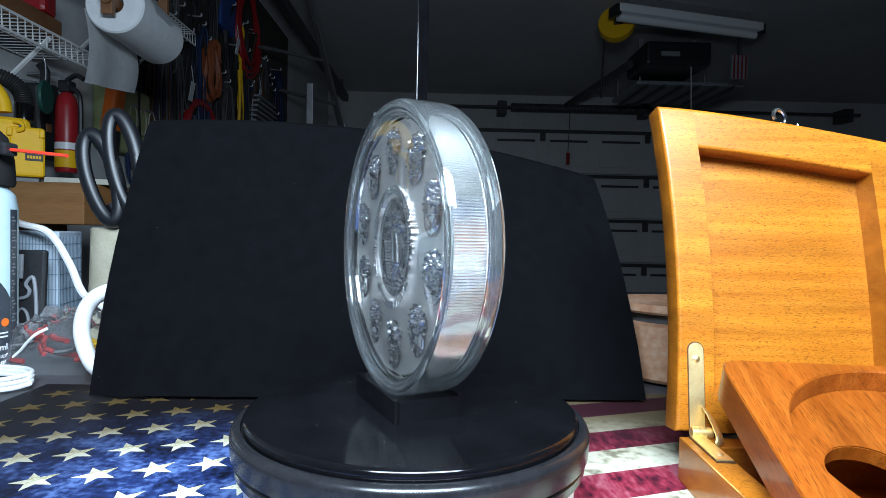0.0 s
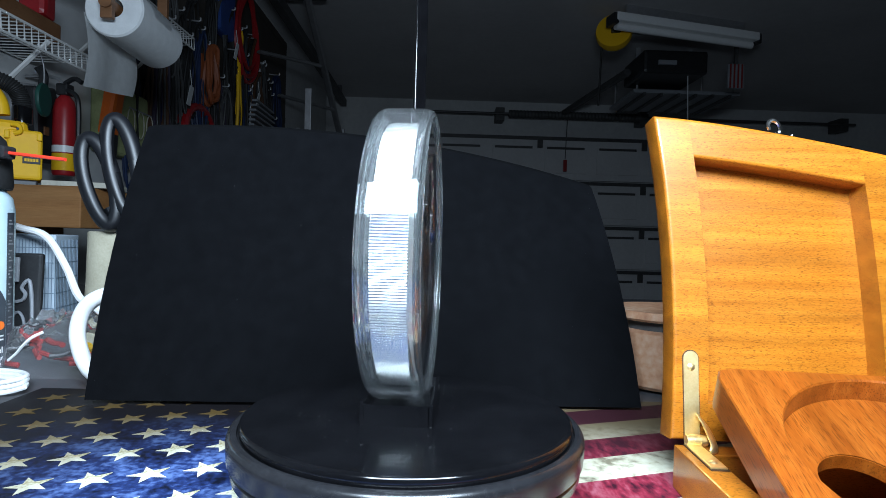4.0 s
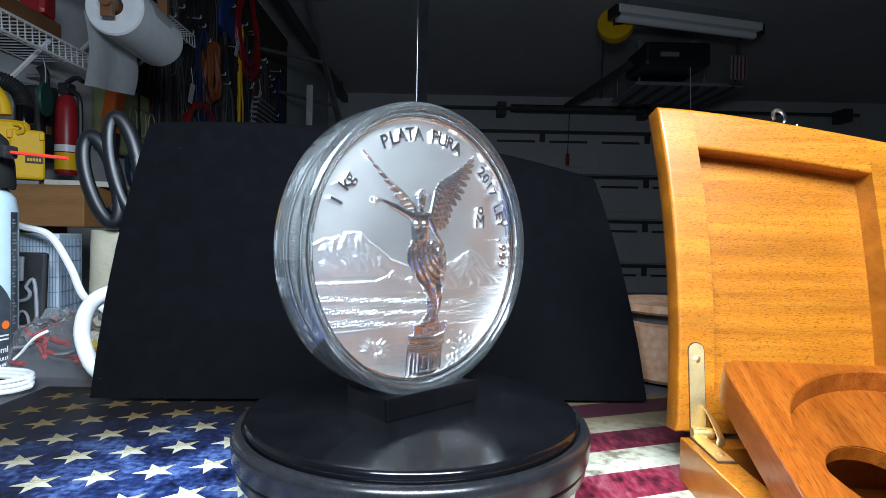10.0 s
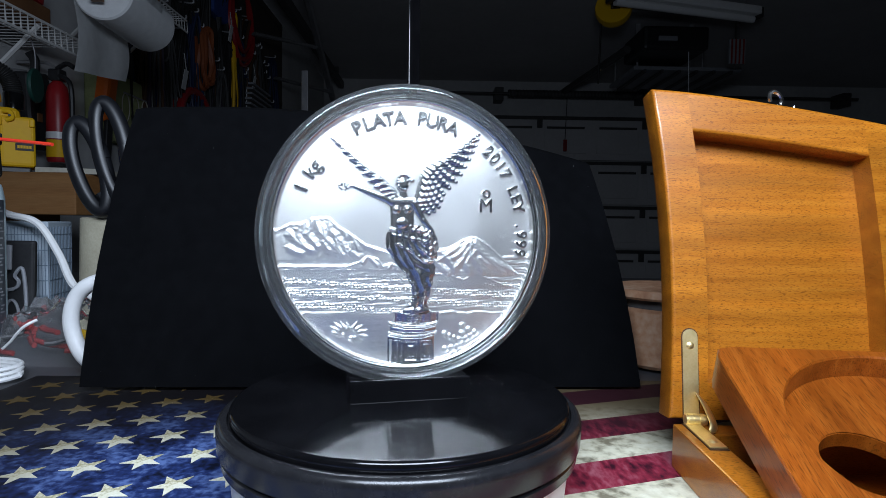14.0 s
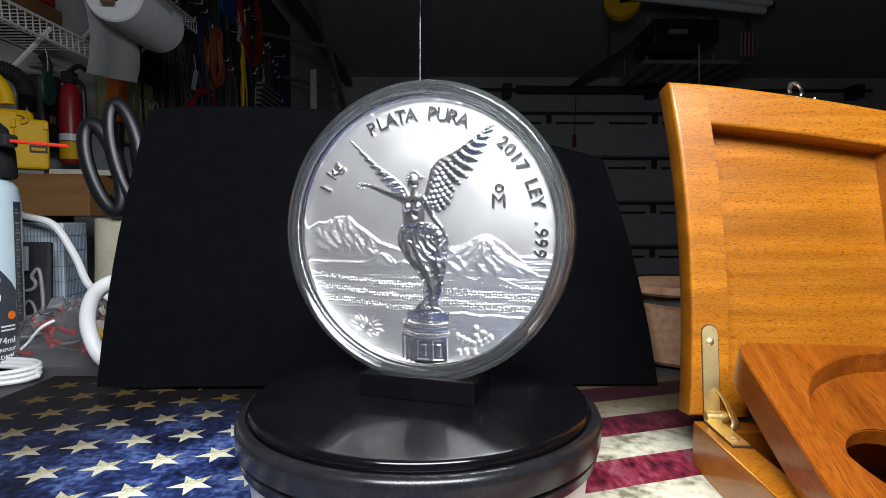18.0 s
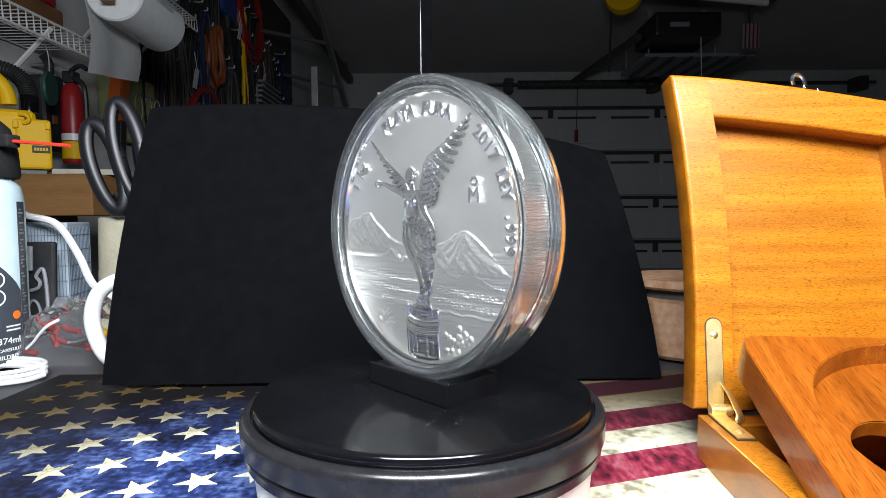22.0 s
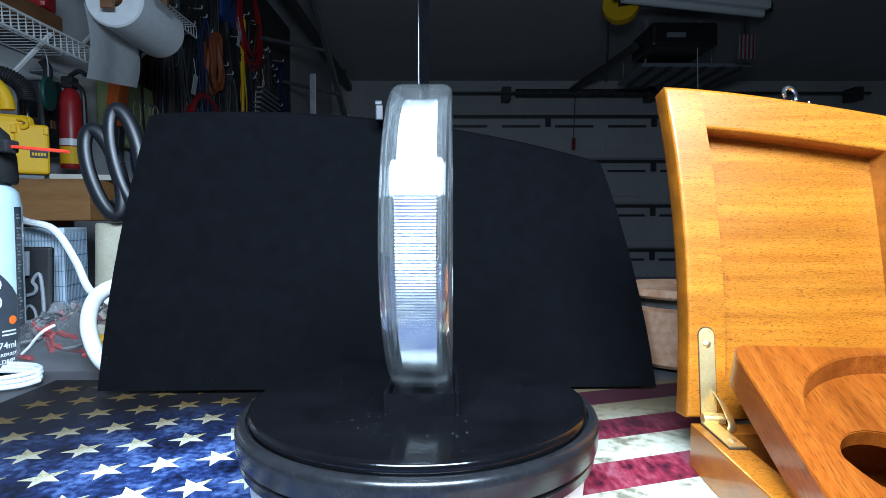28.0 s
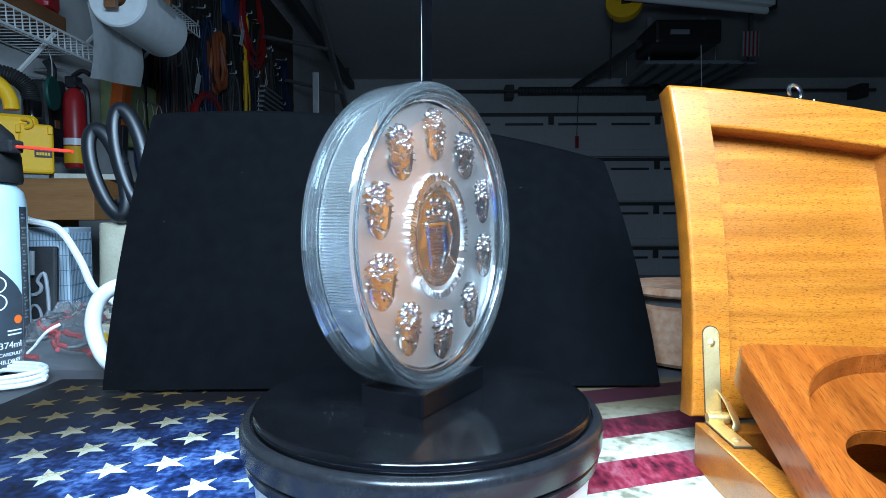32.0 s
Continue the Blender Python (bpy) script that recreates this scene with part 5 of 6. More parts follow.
bag = tagged(part("olive_bag", box(0.05, 0.28, 0.22, pose(-1.02, 1.62, 0.47), bevel=0.02, seg=3), OLIVE), "olive green cloth bag hung on the wall", "bag")
ties = thing("cord_loops", pose(-0.985, 1.66, 0.52), "pale cord loops hanging over the olive bag", "cord")
for k in range(3):
    part("loop", tube([(0, -0.05 + 0.06 * k + 0.022 * sin(2 * pi * i / 12), -0.045 + 0.045 * cos(2 * pi * i / 12)) for i in range(13)], 0.0018, 6, smooth_steps=2), BEIGE, ties, smooth=True)
part("peg", tube([(0, -0.06, 0), (0.0, 0.08, 0), (-0.065, 0.08, 0.002)], 0.003, 6, None, 1), STEEL, ties)
saw = thing("orange_tool", pose(-0.985, 1.50, 0.435), "orange and black handled tool hung on the wall", "hand tool")
part("grip", box(0.04, 0.055, 0.17, pose(0, 0, 0.06, 0, 8), bevel=0.012), ORANGE, saw)
part("shaft", box(0.014, 0.03, 0.20, pose(0, 0, -0.12, 0, 4), bevel=0.004), BLACK, saw)
part("peg", tube([(0, 0, 0.12), (-0.09, 0, 0.125)], 0.004, 6, None, 1), STEEL, saw)

DULL_RED = grained("dull_red_cable", [(0.16, 0.012, 0.012), (0.24, 0.02, 0.018)], scale=20, rough=(0.5, 0.6), bump=0.03)
RUST = grained("rust_orange_cable", [(0.20, 0.05, 0.015), (0.28, 0.08, 0.02)], scale=20, rough=(0.5, 0.6), bump=0.03)
NAVY = grained("navy_cable", [(0.01, 0.018, 0.06), (0.015, 0.03, 0.09)], scale=20, rough=(0.5, 0.6), bump=0.03)
PLUM = grained("plum_cable", [(0.02, 0.014, 0.03), (0.035, 0.024, 0.05)], scale=20, rough=(0.5, 0.6), bump=0.03)
UMBER = grained("umber_cable", [(0.05, 0.025, 0.014), (0.09, 0.045, 0.02)], scale=20, rough=(0.5, 0.6), bump=0.03)
COLORS = [RUBBER, BLACK, RUBBER, NAVY, RUBBER, PLUM, DARK_METAL, RUBBER, BLACK, NAVY, RUBBER, UMBER, DARK_METAL]


def cord_coil(y, ztop, drop, width, mat_, turns, r, label, depth=0.03):
    """A hank of cable hung from a wall hook."""
    c = thing("cable_coil", pose(-1.035, y, ztop), label, "cable", "cables on the wall")
    part("hook", tube([(-0.012, 0, 0.012), (0.05, 0, 0.006), (0.055, 0, 0.02)], 0.004, 6), STEEL, c)
    for k in range(turns):
        w = width * random.uniform(0.7, 1.1)
        d = drop * random.uniform(0.85, 1.08)
        x = 0.02 + depth * random.random()
        pts = []
        for i in range(15):
            a = 2 * pi * i / 14
            pts.append((x + 0.006 * sin(3 * a + k), w / 2 * sin(a) * (0.55 + 0.45 * sin(a / 2)) + random.uniform(-0.004, 0.004), -d * (1 - cos(a)) / 2))
        part("loop", tube(pts, r, 6, smooth_steps=3), mat_, c, smooth=True)
    return c


random.seed(7)
NAMES = {PLUM: "plum", UMBER: "brown", RUBBER: "black rubber", BLACK: "black plastic", RED: "red", DULL_RED: "dull red", RUST: "rust orange", NAVY: "navy blue", DARK_METAL: "dark grey", YELLOW: "yellow"}
for i in range(40):
    y = 1.66 + 0.042 * i + random.uniform(-0.02, 0.02)
    m = COLORS[(i * 7 + 3) % len(COLORS)]
    top = 1.02 + random.uniform(-0.22, 0.2)
    cord_coil(y, top, random.uniform(0.35, 0.75), random.uniform(0.10, 0.24), m, random.choice((3, 4, 5, 6)), random.uniform(0.003, 0.0065), "coil of " + NAMES[m] + " cable hung on the garage wall")
cord_coil(2.22, 0.93, 0.25, 0.12, RUST, 7, 0.010, "bundle of rust orange cable hung on the garage wall", depth=0.06)
cord_coil(2.72, 1.36, 0.44, 0.36, RED, 4, 0.011, "large loop of red cable hung on the garage wall", depth=0.05)
cord_coil(2.62, 1.14, 0.50, 0.05, YELLOW, 2, 0.008, "yellow rope hung on the garage wall")
cord_coil(2.92, 1.02, 0.34, 0.16, UMBER, 3, 0.008, "coil of brown cable hung on the garage wall")
tagged(part("blue_cloth", box(0.05, 0.20, 0.28, pose(-1.02, 2.47, 1.20), bevel=0.02, seg=3), BLUE), "blue cloth bag hung among the cables", "bag")
fins = thing("tray_stack", pose(-1.0, 2.95, 0.70), "stack of pale grey trays on the wall", "tray", "")
for k in range(6):
    part("tray", box(0.10, 0.42 - 0.02 * k, 0.012, pose(0, 0, 0.028 * k), bevel=0.003), GREY_PLASTIC, fins)
part("wall_plate", box(0.012, 0.30, 0.20, pose(-0.045, 0, 0.07)), GREY_PLASTIC, fins)
for y, z in ((2.0, 0.66), (2.5, 1.0), (2.85, 0.85)):
    t = thing("paper_tag", pose(-0.965, y, z, 0, 10), "small white paper tag hung among the cables", "tag", "tags")
    part("card", box(0.002, 0.035, 0.075, pose(0, 0, 0), bevel=0.0004), PAPER, t)
    part("string", tube([(0, 0, 0.036), (-0.02, 0.0, 0.10)], 0.0015, 4, None, 1), PAPER, t)
hose_coil = thing("red_hose", pose(-0.93, 2.153, 0.523), "coil of red hose on a blue panel", "hose")
part("panel", box(0.012, 0.44, 0.24, pose(-0.113, -0.02, 0.0), bevel=0.003), BLUE, hose_coil)
for k in range(2):
    part("loop", tube([(-0.06 - 0.02 * k, 0.145 * cos(2 * pi * i / 16), (0.125 - 0.012 * k) * sin(2 * pi * i / 16)) for i in range(17)], 0.017, 8, smooth_steps=2), RED, hose_coil, smooth=True)

# dark sheet with battens, added only to deepen the wall behind the cables
DARK_BACKING = grained("dark_backing", [(0.05, 0.042, 0.036), (0.085, 0.072, 0.06)], scale=6, rough=(0.6, 0.75), bump=0.05)
peg = thing("pegboard", pose(-1.046, 2.72, 0.92), "dark brown sheet added to darken the wall behind the cables", "pegboard")
part("board", box(0.006, 1.96, 1.06, pose(0, 0, 0), bevel=0.001), DARK_BACKING, peg)
for z in (-0.5, 0.0, 0.5):
    part("batten", box(0.004, 1.94, 0.03, pose(0.0055, 0, z)), DARK_BACKING, peg)

# slanting steel rack and posts at the far end of the wall
rack = thing("steel_rack", pose(-0.80, 3.3, -0.95), "grey steel storage rack loaded with boxes", "storage rack")
for x, y in ((-0.2, -0.5), (0.12, -0.5), (-0.2, 0.6), (0.12, 0.6)):
    part("post", box(0.035, 0.035, 1.86, pose(x, y, 0.93), bevel=0.003), STEEL, rack)
for z in (0.5, 1.05, 1.45):
    part("rack_shelf", box(0.36, 1.14, 0.03, pose(-0.04, 0.05, z), bevel=0.003), STEEL, rack)
for a, c in (((0.12, -0.75, 2.38), (0.12, 0.55, 1.78)), ((-0.15, -0.5, 2.05), (0.12, -0.1, 2.1)), ((-0.15, -0.1, 1.92), (0.12, 0.25, 1.92))):
    part("brace", tube([a, c], 0.022, 6, None, 1, flat=0.4), STEEL, rack)
for x, y, sx, sy, sz, m, lb in ((-0.84, 3.05, 0.2, 0.3, 0.20, BROWN, "brown carton"), (-0.84, 3.45, 0.2, 0.3, 0.16, BLACK, "black plastic case"), (-0.84, 3.75, 0.18, 0.2, 0.22, GREY_PLASTIC, "grey plastic tub")):
    tagged(part("carton", box(sx, sy, sz, pose(x, y, -0.95 + 1.466 + sz / 2), bevel=0.008), m), lb + " stored on the steel rack", "carton", "boxes on the rack")
pipe = thing("white_pipes", pose(-0.62, 3.6, -0.95), "two white plastic pipes standing in the corner", "pipe")
for dx, h in ((0, 1.62), (0.10, 1.55)):
    part("pipe", lathe([(0.028, 0), (0.034, 0), (0.034, h), (0.028, h)], 20, pose(dx, 0.05 * dx, 0), closed=True), WHITE_PLASTIC, pipe, smooth=True)

# ---------------------------------------------------------------- bench clutter beside the board
can = thing("spray_can", pose(-0.366, 0.205, 0.0, 0, 0, -14), "pale blue and grey spray can with black trigger cap", "spray can")
PALE = grained("pale_blue_label", [(0.55, 0.70, 0.76), (0.66, 0.80, 0.84)], scale=12, rough=(0.25, 0.4), bump=0.01)
SLATE = grained("slate_label", [(0.040, 0.047, 0.06), (0.06, 0.07, 0.085)], scale=12, rough=(0.3, 0.45), bump=0.01)
part("can", lathe([(0, 0), (0.031, 0), (0.033, 0.002), (0.033, 0.132), (0.031, 0.143), (0.024, 0.152), (0, 0.152)], 64), PALE, can, smooth=True)


def wrap(a0, a1, z0, z1, r, curve=None, n=24, m=10):
    """A label that lies on the can between two angles and heights; curve lifts the upper edge."""
    b = bmesh.new()
    g = [[b.verts.new((r * cos(radians(a0 + (a1 - a0) * i / n)), r * sin(radians(a0 + (a1 - a0) * i / n)), z0 + ((curve(i / n) if curve else z1) - z0) * j / m)) for i in range(n + 1)] for j in range(m + 1)]
    for j in range(m):
        for i in range(n):
            b.faces.new((g[j][i], g[j][i + 1], g[j + 1][i + 1], g[j + 1][i]))
    return b


part("lower_label", wrap(-150, 16, 0.004, 0.1, 0.0332, lambda u: 0.060 + 0.085 * (1 - u) ** 0.8 if u > 0.3 else 0.124), SLATE, can, "slate grey lower label", smooth=True)
part("barcode_band", wrap(16, 34, 0.004, 0.131, 0.0333), SLATE, can, "black printed side band", smooth=True)
for k in range(44):
    if k % 5:
        part("print_bar", wrap(18.5 + (k % 3), 21 + (k * 7 % 11), 0.008 + 0.0027 * k, 0.0092 + 0.0027 * k, 0.03345, n=3, m=1), GREY_PLASTIC, can)
for k, (a, w, z, h) in enumerate(((-8, 20, 0.0290, 0.0013), (-8, 20, 0.0320, 0.0013))):
    part("print_bar", wrap(a, a + w, z, z + h, 0.03345, n=8, m=1), WHITE_PLASTIC, can)
part("warning_disc", lathe([(0, 0.0002), (0.0034, 0.0002), (0.0034, 0), (0, 0)], 20, pose(0, 0, 0.041, 0, 0, 7) @ pose(0.0334, 0, 0, 0, 90)), ORANGE, can)
for z in (0.056, 0.070):
    part("pictogram", lathe([(0.0058, 0.0003), (0.0068, 0.0003), (0.0068, 0), (0.0058, 0)], 24, pose(0, 0, z, 0, 0, -19) @ pose(0.0334, 0, 0, 0, 90), closed=True), WHITE_PLASTIC, can)
for nm, words, size, z, turn in (("volume_text", "374ml", 0.0072, 0.0190, -4), ("warning_text", "BACK PANEL CAREFULLY", 0.0036, 0.0130, -22), ("warning_text", "CHILDREN", 0.0046, 0.0070, -8)):
    cu = bpy.data.curves.new("print", "FONT")
    cu.body, cu.size, cu.extrude, cu.align_x = words, size, 0.0002, "CENTER"
    tx = bpy.data.objects.new("print", cu)
    g = bmesh.new()
    g.from_mesh(tx.to_mesh())
    tx.to_mesh_clear()
    bpy.data.objects.remove(tx)
    bpy.data.curves.remove(cu)
    for v in g.verts:
        a = radians(turn) + v.co.x / 0.0336
        v.co = Vector(((0.0335 + v.co.z) * cos(a), (0.0335 + v.co.z) * sin(a), z + v.co.y))
    part(nm, g, WHITE_PLASTIC, can)
part("cap", lathe([(0, 0.152), (0.0305, 0.150), (0.0315, 0.153), (0.0305, 0.172), (0.026, 0.190), (0.018, 0.198), (0, 0.199)], 48), RUBBER, can, "black textured trigger cap", smooth=True)
part("spout", box(0.020, 0.012, 0.010, pose(0.034, 0.0, 0.178, 0, 4), bevel=0.002), BLACK, can)
STRAW_RED = principled("red_straw", (0.85, 0.05, 0.02), 0.4)
part("straw", tube([(0.04, 0.0, 0.1775), (0.095, 0.002, 0.172)], 0.0014, 8, None, 1), STRAW_RED, can, "thin red spray straw")

CORD = grained("white_cord", [(0.72, 0.72, 0.71), (0.80, 0.80, 0.79)], scale=30, rough=(0.35, 0.5), bump=0.02)
coil = thing("charging_cable", pose(-0.335, 0.165, 0.0), "thin white charging cable coiled on the bench", "cable")
for k in range(3):
    pts = [(0.075 * cos(2 * pi * i / 16 + 0.3 * k) * (1 - 0.04 * k) - 0.028, 0.026 * sin(2 * pi * i / 16 + 0.3 * k) + 0.004 * k, 0.0020 + 0.0022 * k + 0.0012 * sin(2 * pi * i / 8 + k)) for i in range(17)]
    part("loop", tube(pts, 0.0018, 8, smooth_steps=3), CORD, coil, smooth=True)

loop = thing("white_tube", pose(-0.235, 0.180, 0.0), "thick white bent tube standing behind the board", "tube")
part("arch", tube([(0.012, 0.006, 0.0045), (-0.012, 0, 0.010), (-0.024, 0, 0.035), (-0.020, 0, 0.058), (-0.004, 0, 0.070), (0.024, 0.004, 0.073)], 0.0058, 12), CORD, loop, smooth=True)
cable = thing("white_cable", pose(-0.25, 0.26, 0.0), "white power cable running behind the board", "cable")
part("wire", tube([(-0.155, 0.02, 0.131), (-0.125, 0.015, 0.120), (-0.095, 0.01, 0.112), (-0.070, 0.0, 0.085), (-0.045, -0.02, 0.060), (-0.015, -0.035, 0.048), (0.03, -0.035, 0.002)], 0.0032, 8), CORD, cable, smooth=True)
part("plug_end", tube([(-0.155, 0.02, 0.131), (-0.17, 0.05, 0.10), (-0.17, 0.07, 0.003)], 0.0032, 8), CORD, cable, smooth=True)

GRID = grained("pale_grid_card", [(0.30, 0.36, 0.42), (0.40, 0.46, 0.52)], scale=10, rough=(0.5, 0.65), bump=0.02)
LINE = principled("grid_line", (0.14, 0.18, 0.23), 0.6)
crate = thing("printed_carton", pose(-0.398, 0.31, 0.0, 0, 0, 10), "pale blue-grey carton printed with a fine grid", "carton")
part("carton_body", box(0.086, 0.05, 0.113, pose(0, 0, 0.057), bevel=0.0015), GRID, crate)
for k in range(7):
    part("grid_line", box(0.060, 0.0004, 0.0007, pose(0.012, -0.0252, 0.014 + 0.0145 * k)), LINE, crate)
for k in range(22):
    part("grid_line", box(0.0005, 0.0004, 0.105, pose(-0.016 + 0.0028 * k, -0.0252, 0.056)), LINE, crate)
for k in range(16):
    part("grid_line", box(0.0004, 0.0005, 0.105, pose(0.0432, -0.023 + 0.003 * k, 0.056)), LINE, crate)
for k in range(7):
    part("grid_line", box(0.0004, 0.048, 0.0007, pose(0.0432, 0, 0.014 + 0.0145 * k)), LINE, crate)
part("label_patch", box(0.022, 0.0004, 0.012, pose(-0.012, -0.0254, 0.104)), WHITE_PLASTIC, crate, "small white label patch")
brk = thing("black_bracket", pose(-0.361, 0.262, 0.0, 0, 0, 8), "black moulded bracket leaning on the carton", "bracket")
part("plate", box(0.034, 0.006, 0.096, pose(0, 0, 0.0485, -4), bevel=0.0028, seg=3), BLACK, brk)
part("slot", tube([(0.0055 * cos(2 * pi * i / 16), -0.0052, 0.030 + 0.014 * sin(2 * pi * i / 16)) for i in range(17)], 0.0013, 6, smooth_steps=2), GREY_PLASTIC, brk, smooth=True)
part("trim", tube([(-0.015, -0.0045, 0.052), (0.002, -0.0045, 0.054), (0.006, -0.005, 0.060), (0.003, -0.005, 0.066), (0.009, -0.005, 0.072), (0.011, -0.004, 0.050), (0.011, -0.004, 0.010)], 0.0016, 6), GREY_PLASTIC, brk, smooth=True)
part("cap_plate", box(0.020, 0.003, 0.022, pose(-0.008, -0.007, 0.082, -4), bevel=0.001), GREY_PLASTIC, brk)

FILM = principled("clear_film", (0.95, 0.96, 0.97), 0.03, 0.0, IOR=1.5, Transmission_Weight=0.97)
pouch = thing("zip_bag", pose(-0.298, 0.235, 0.0), "clear zip bag holding red and yellow parts", "plastic bag")
b = bmesh.new()
n = 26
g0 = []
for j in range(n + 1):
    row = []
    for i in range(n + 1):
        u, v = i / n * 2 - 1, j / n * 2 - 1
        hgt = 0.040 * max(0, (1 - abs(u) ** 3)) * max(0, (1 - abs(v) ** 3))
        p = Vector((0.062 * u, 0.040 * v, 0.001 + hgt))
        p.z += 0.35 * hgt * noise.noise(Vector((u * 2.5, v * 2.5, 3.1))) + 0.45 * hgt * abs(noise.noise(Vector((u * 6, v * 6, 1)))) + 0.30 * hgt * abs(noise.noise(Vector((u * 13, v * 7, 4))))
        row.append(b.verts.new(p))
    g0.append(row)
for j in range(n):
    for i in range(n):
        b.faces.new((g0[j][i], g0[j][i + 1], g0[j + 1][i + 1], g0[j + 1][i]))
film = part("film", b, FILM, pouch, smooth=True, sharp=24)
film.visible_shadow = False
random.seed(3)
for k in range(14):
    a = random.uniform(0, pi)
    x, y, z = random.uniform(-0.045, 0.04), random.uniform(-0.026, 0.02), random.uniform(0.004, 0.016)
    d = Vector((cos(a), 0.5 * sin(a), random.uniform(-0.05, 0.05))) * random.uniform(0.008, 0.02)
    part("red_lead", tube([Vector((x, y, z)) - d, Vector((x, y, z)), Vector((x, y, z + 0.002)) + d], 0.0022, 7), DULL_RED if k % 4 else BLACK, pouch, smooth=True)
part("yellow_cap", lathe([(0, 0), (0.006, 0), (0.005, 0.010), (0, 0.012)], 16, pose(0.022, -0.012, 0.014, 40, 20)), YELLOW, pouch, smooth=True)
part("pale_block", box(0.030, 0.012, 0.018, pose(0.046, -0.006, 0.012, 0, 10), bevel=0.002), PALE, pouch)
part("seal", tube([(-0.03, -0.03, 0.012), (-0.012, -0.036, 0.030), (-0.004, -0.030, 0.036)], 0.0012, 6), WHITE_PLASTIC, pouch)

CREAM = grained("cream_cloth", [(0.34, 0.31, 0.22), (0.46, 0.43, 0.32)], scale=60, rough=(0.85, 0.95), bump=0.5)
cup = thing("cloth_pouch", pose(-0.287, 0.305, 0.0), "beige cloth pouch holding large black scissors", "pouch")
part("pouch_body", lathe([(0, 0.0), (0.033, 0.0), (0.040, 0.01), (0.037, 0.07), (0.036, 0.117), (0.034, 0.118), (0.033, 0.07), (0, 0.01)], 28), CREAM, cup, smooth=True)
shears = thing("scissors", pose(-0.272, 0.268, 0.128, 0, 0, 6), "large black-handled scissors standing handles up", "scissors")


HANDLE = grained("satin_black_grip", [(0.003, 0.0033, 0.0045), (0.007, 0.0075, 0.010)], scale=50, rough=(0.36, 0.48), bump=0.02)


def eye_loop(cx, cz, rx, rz, lean, r):
    pts = []
    for i in range(25):
        a = 2 * pi * i / 24
        x, z = rx * cos(a), rz * sin(a) * (1 if sin(a) > 0 else 1.15)
        pts.append((cx + x * cos(lean) + z * sin(lean), 0.003 * sin(a), cz + z * cos(lean) - x * sin(lean)))
    return tube(pts, r, 12, smooth_steps=2, flat=1.2)


part("handle", eye_loop(-0.024, 0.038, 0.0125, 0.038, -0.30, 0.0056), HANDLE, shears, smooth=True)
part("handle", eye_loop(-0.004, 0.052, 0.0120, 0.042, -0.22, 0.0056), HANDLE, shears, smooth=True)
part("shank", tube([(-0.014, 0, 0.012), (-0.002, 0.002, -0.012), (0.010, 0.006, -0.055)], 0.007, 10, flat=0.8), HANDLE, shears, smooth=True)
part("shank", tube([(0.005, 0, 0.022), (0.010, 0.003, -0.012), (0.008, 0.006, -0.055)], 0.007, 10, flat=0.8), HANDLE, shears, smooth=True)
part("blade", box(0.014, 0.003, 0.07, pose(0.009, 0.010, -0.075)), STEEL, shears)

STONE = grained("pink_stone", [(0.24, 0.10, 0.045), (0.40, 0.22, 0.12), (0.50, 0.37, 0.26)], scale=22, rough=(0.55, 0.75), bump=0.1)
pot = thing("stone_jar", pose(0.222, 0.245, 0.0), "pinkish stone jar standing behind the wooden box", "jar")
part("jar", lathe([(0, 0), (0.050, 0), (0.053, 0.003), (0.053, 0.046), (0.049, 0.048), (0, 0.048)], 48), STONE, pot, smooth=True)
# dark core between jar and lid paints the gap's shade
part("shadow_gap", lathe([(0, 0.048), (0.044, 0.048), (0.044, 0.056), (0, 0.056)], 48), DARK_METAL, pot, "dark core painting the shaded gap under the lid", smooth=True)
part("lid", lathe([(0, 0.056), (0.052, 0.056), (0.054, 0.058), (0.053, 0.064), (0, 0.066)], 48), STONE, pot, smooth=True)

clip = thing("board_clip", pose(-0.040, 0.2145, 0.2015), "small dark clip on the board's upper edge", "clip")
part("jaw", box(0.006, 0.020, 0.012, pose(0, 0, 0.004), bevel=0.001), BLACK, clip)
part("tab", box(0.006, 0.003, 0.004, pose(-0.001, -0.006, 0.012), bevel=0.001), BLACK, clip)

post = thing("lamp_post", pose(-0.008, 0.285, 0.0, 0, 0, 28), "flat glossy black lamp arm rising behind the board", "lamp arm")
part("arm", box(0.0115, 0.004, 1.10, pose(0, 0, 0.56), bevel=0.0008), GLOSS_BLACK, post)
part("foot", box(0.08, 0.06, 0.01, pose(0, 0, 0.0055), bevel=0.002), BLACK, post)

# ---------------------------------------------------------------- sectional door and ceiling fittings
door = thing("garage_door", pose(1.75, 5.17, -0.95), "white sectional garage door with raised panels", "garage door")
for s in range(5):
    z0 = 0.42 * s
    sec = part("section", box(4.5, 0.04, 0.405, pose(0, 0, z0 + 0.2025), bevel=0.003), DOOR_PAINT, door)
    for k in range(9):
        x = -2.0 + 0.5 * k
        part("panel", box(0.40, 0.012, 0.26, pose(x, -0.025, z0 + 0.19), bevel=0.005), DOOR_PAINT, sec)
        # dark strip: shade at the raised panel's top edge, laid on as colour
        part("panel_shade", box(0.36, 0.004, 0.022, pose(x, -0.033, z0 + 0.30)), DARK_METAL, sec)
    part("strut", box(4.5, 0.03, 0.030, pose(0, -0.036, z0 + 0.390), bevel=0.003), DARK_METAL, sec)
    for k in range(4):
        part("hinge_plate", box(0.05, 0.02, 0.10, pose(-1.75 + k * 1.0, -0.045, z0 + 0.345), bevel=0.003), DARK_METAL, sec)
spring = thing("torsion_spring", pose(1.75, 5.02, 1.315), "dark torsion spring shaft over the garage door", "torsion spring")
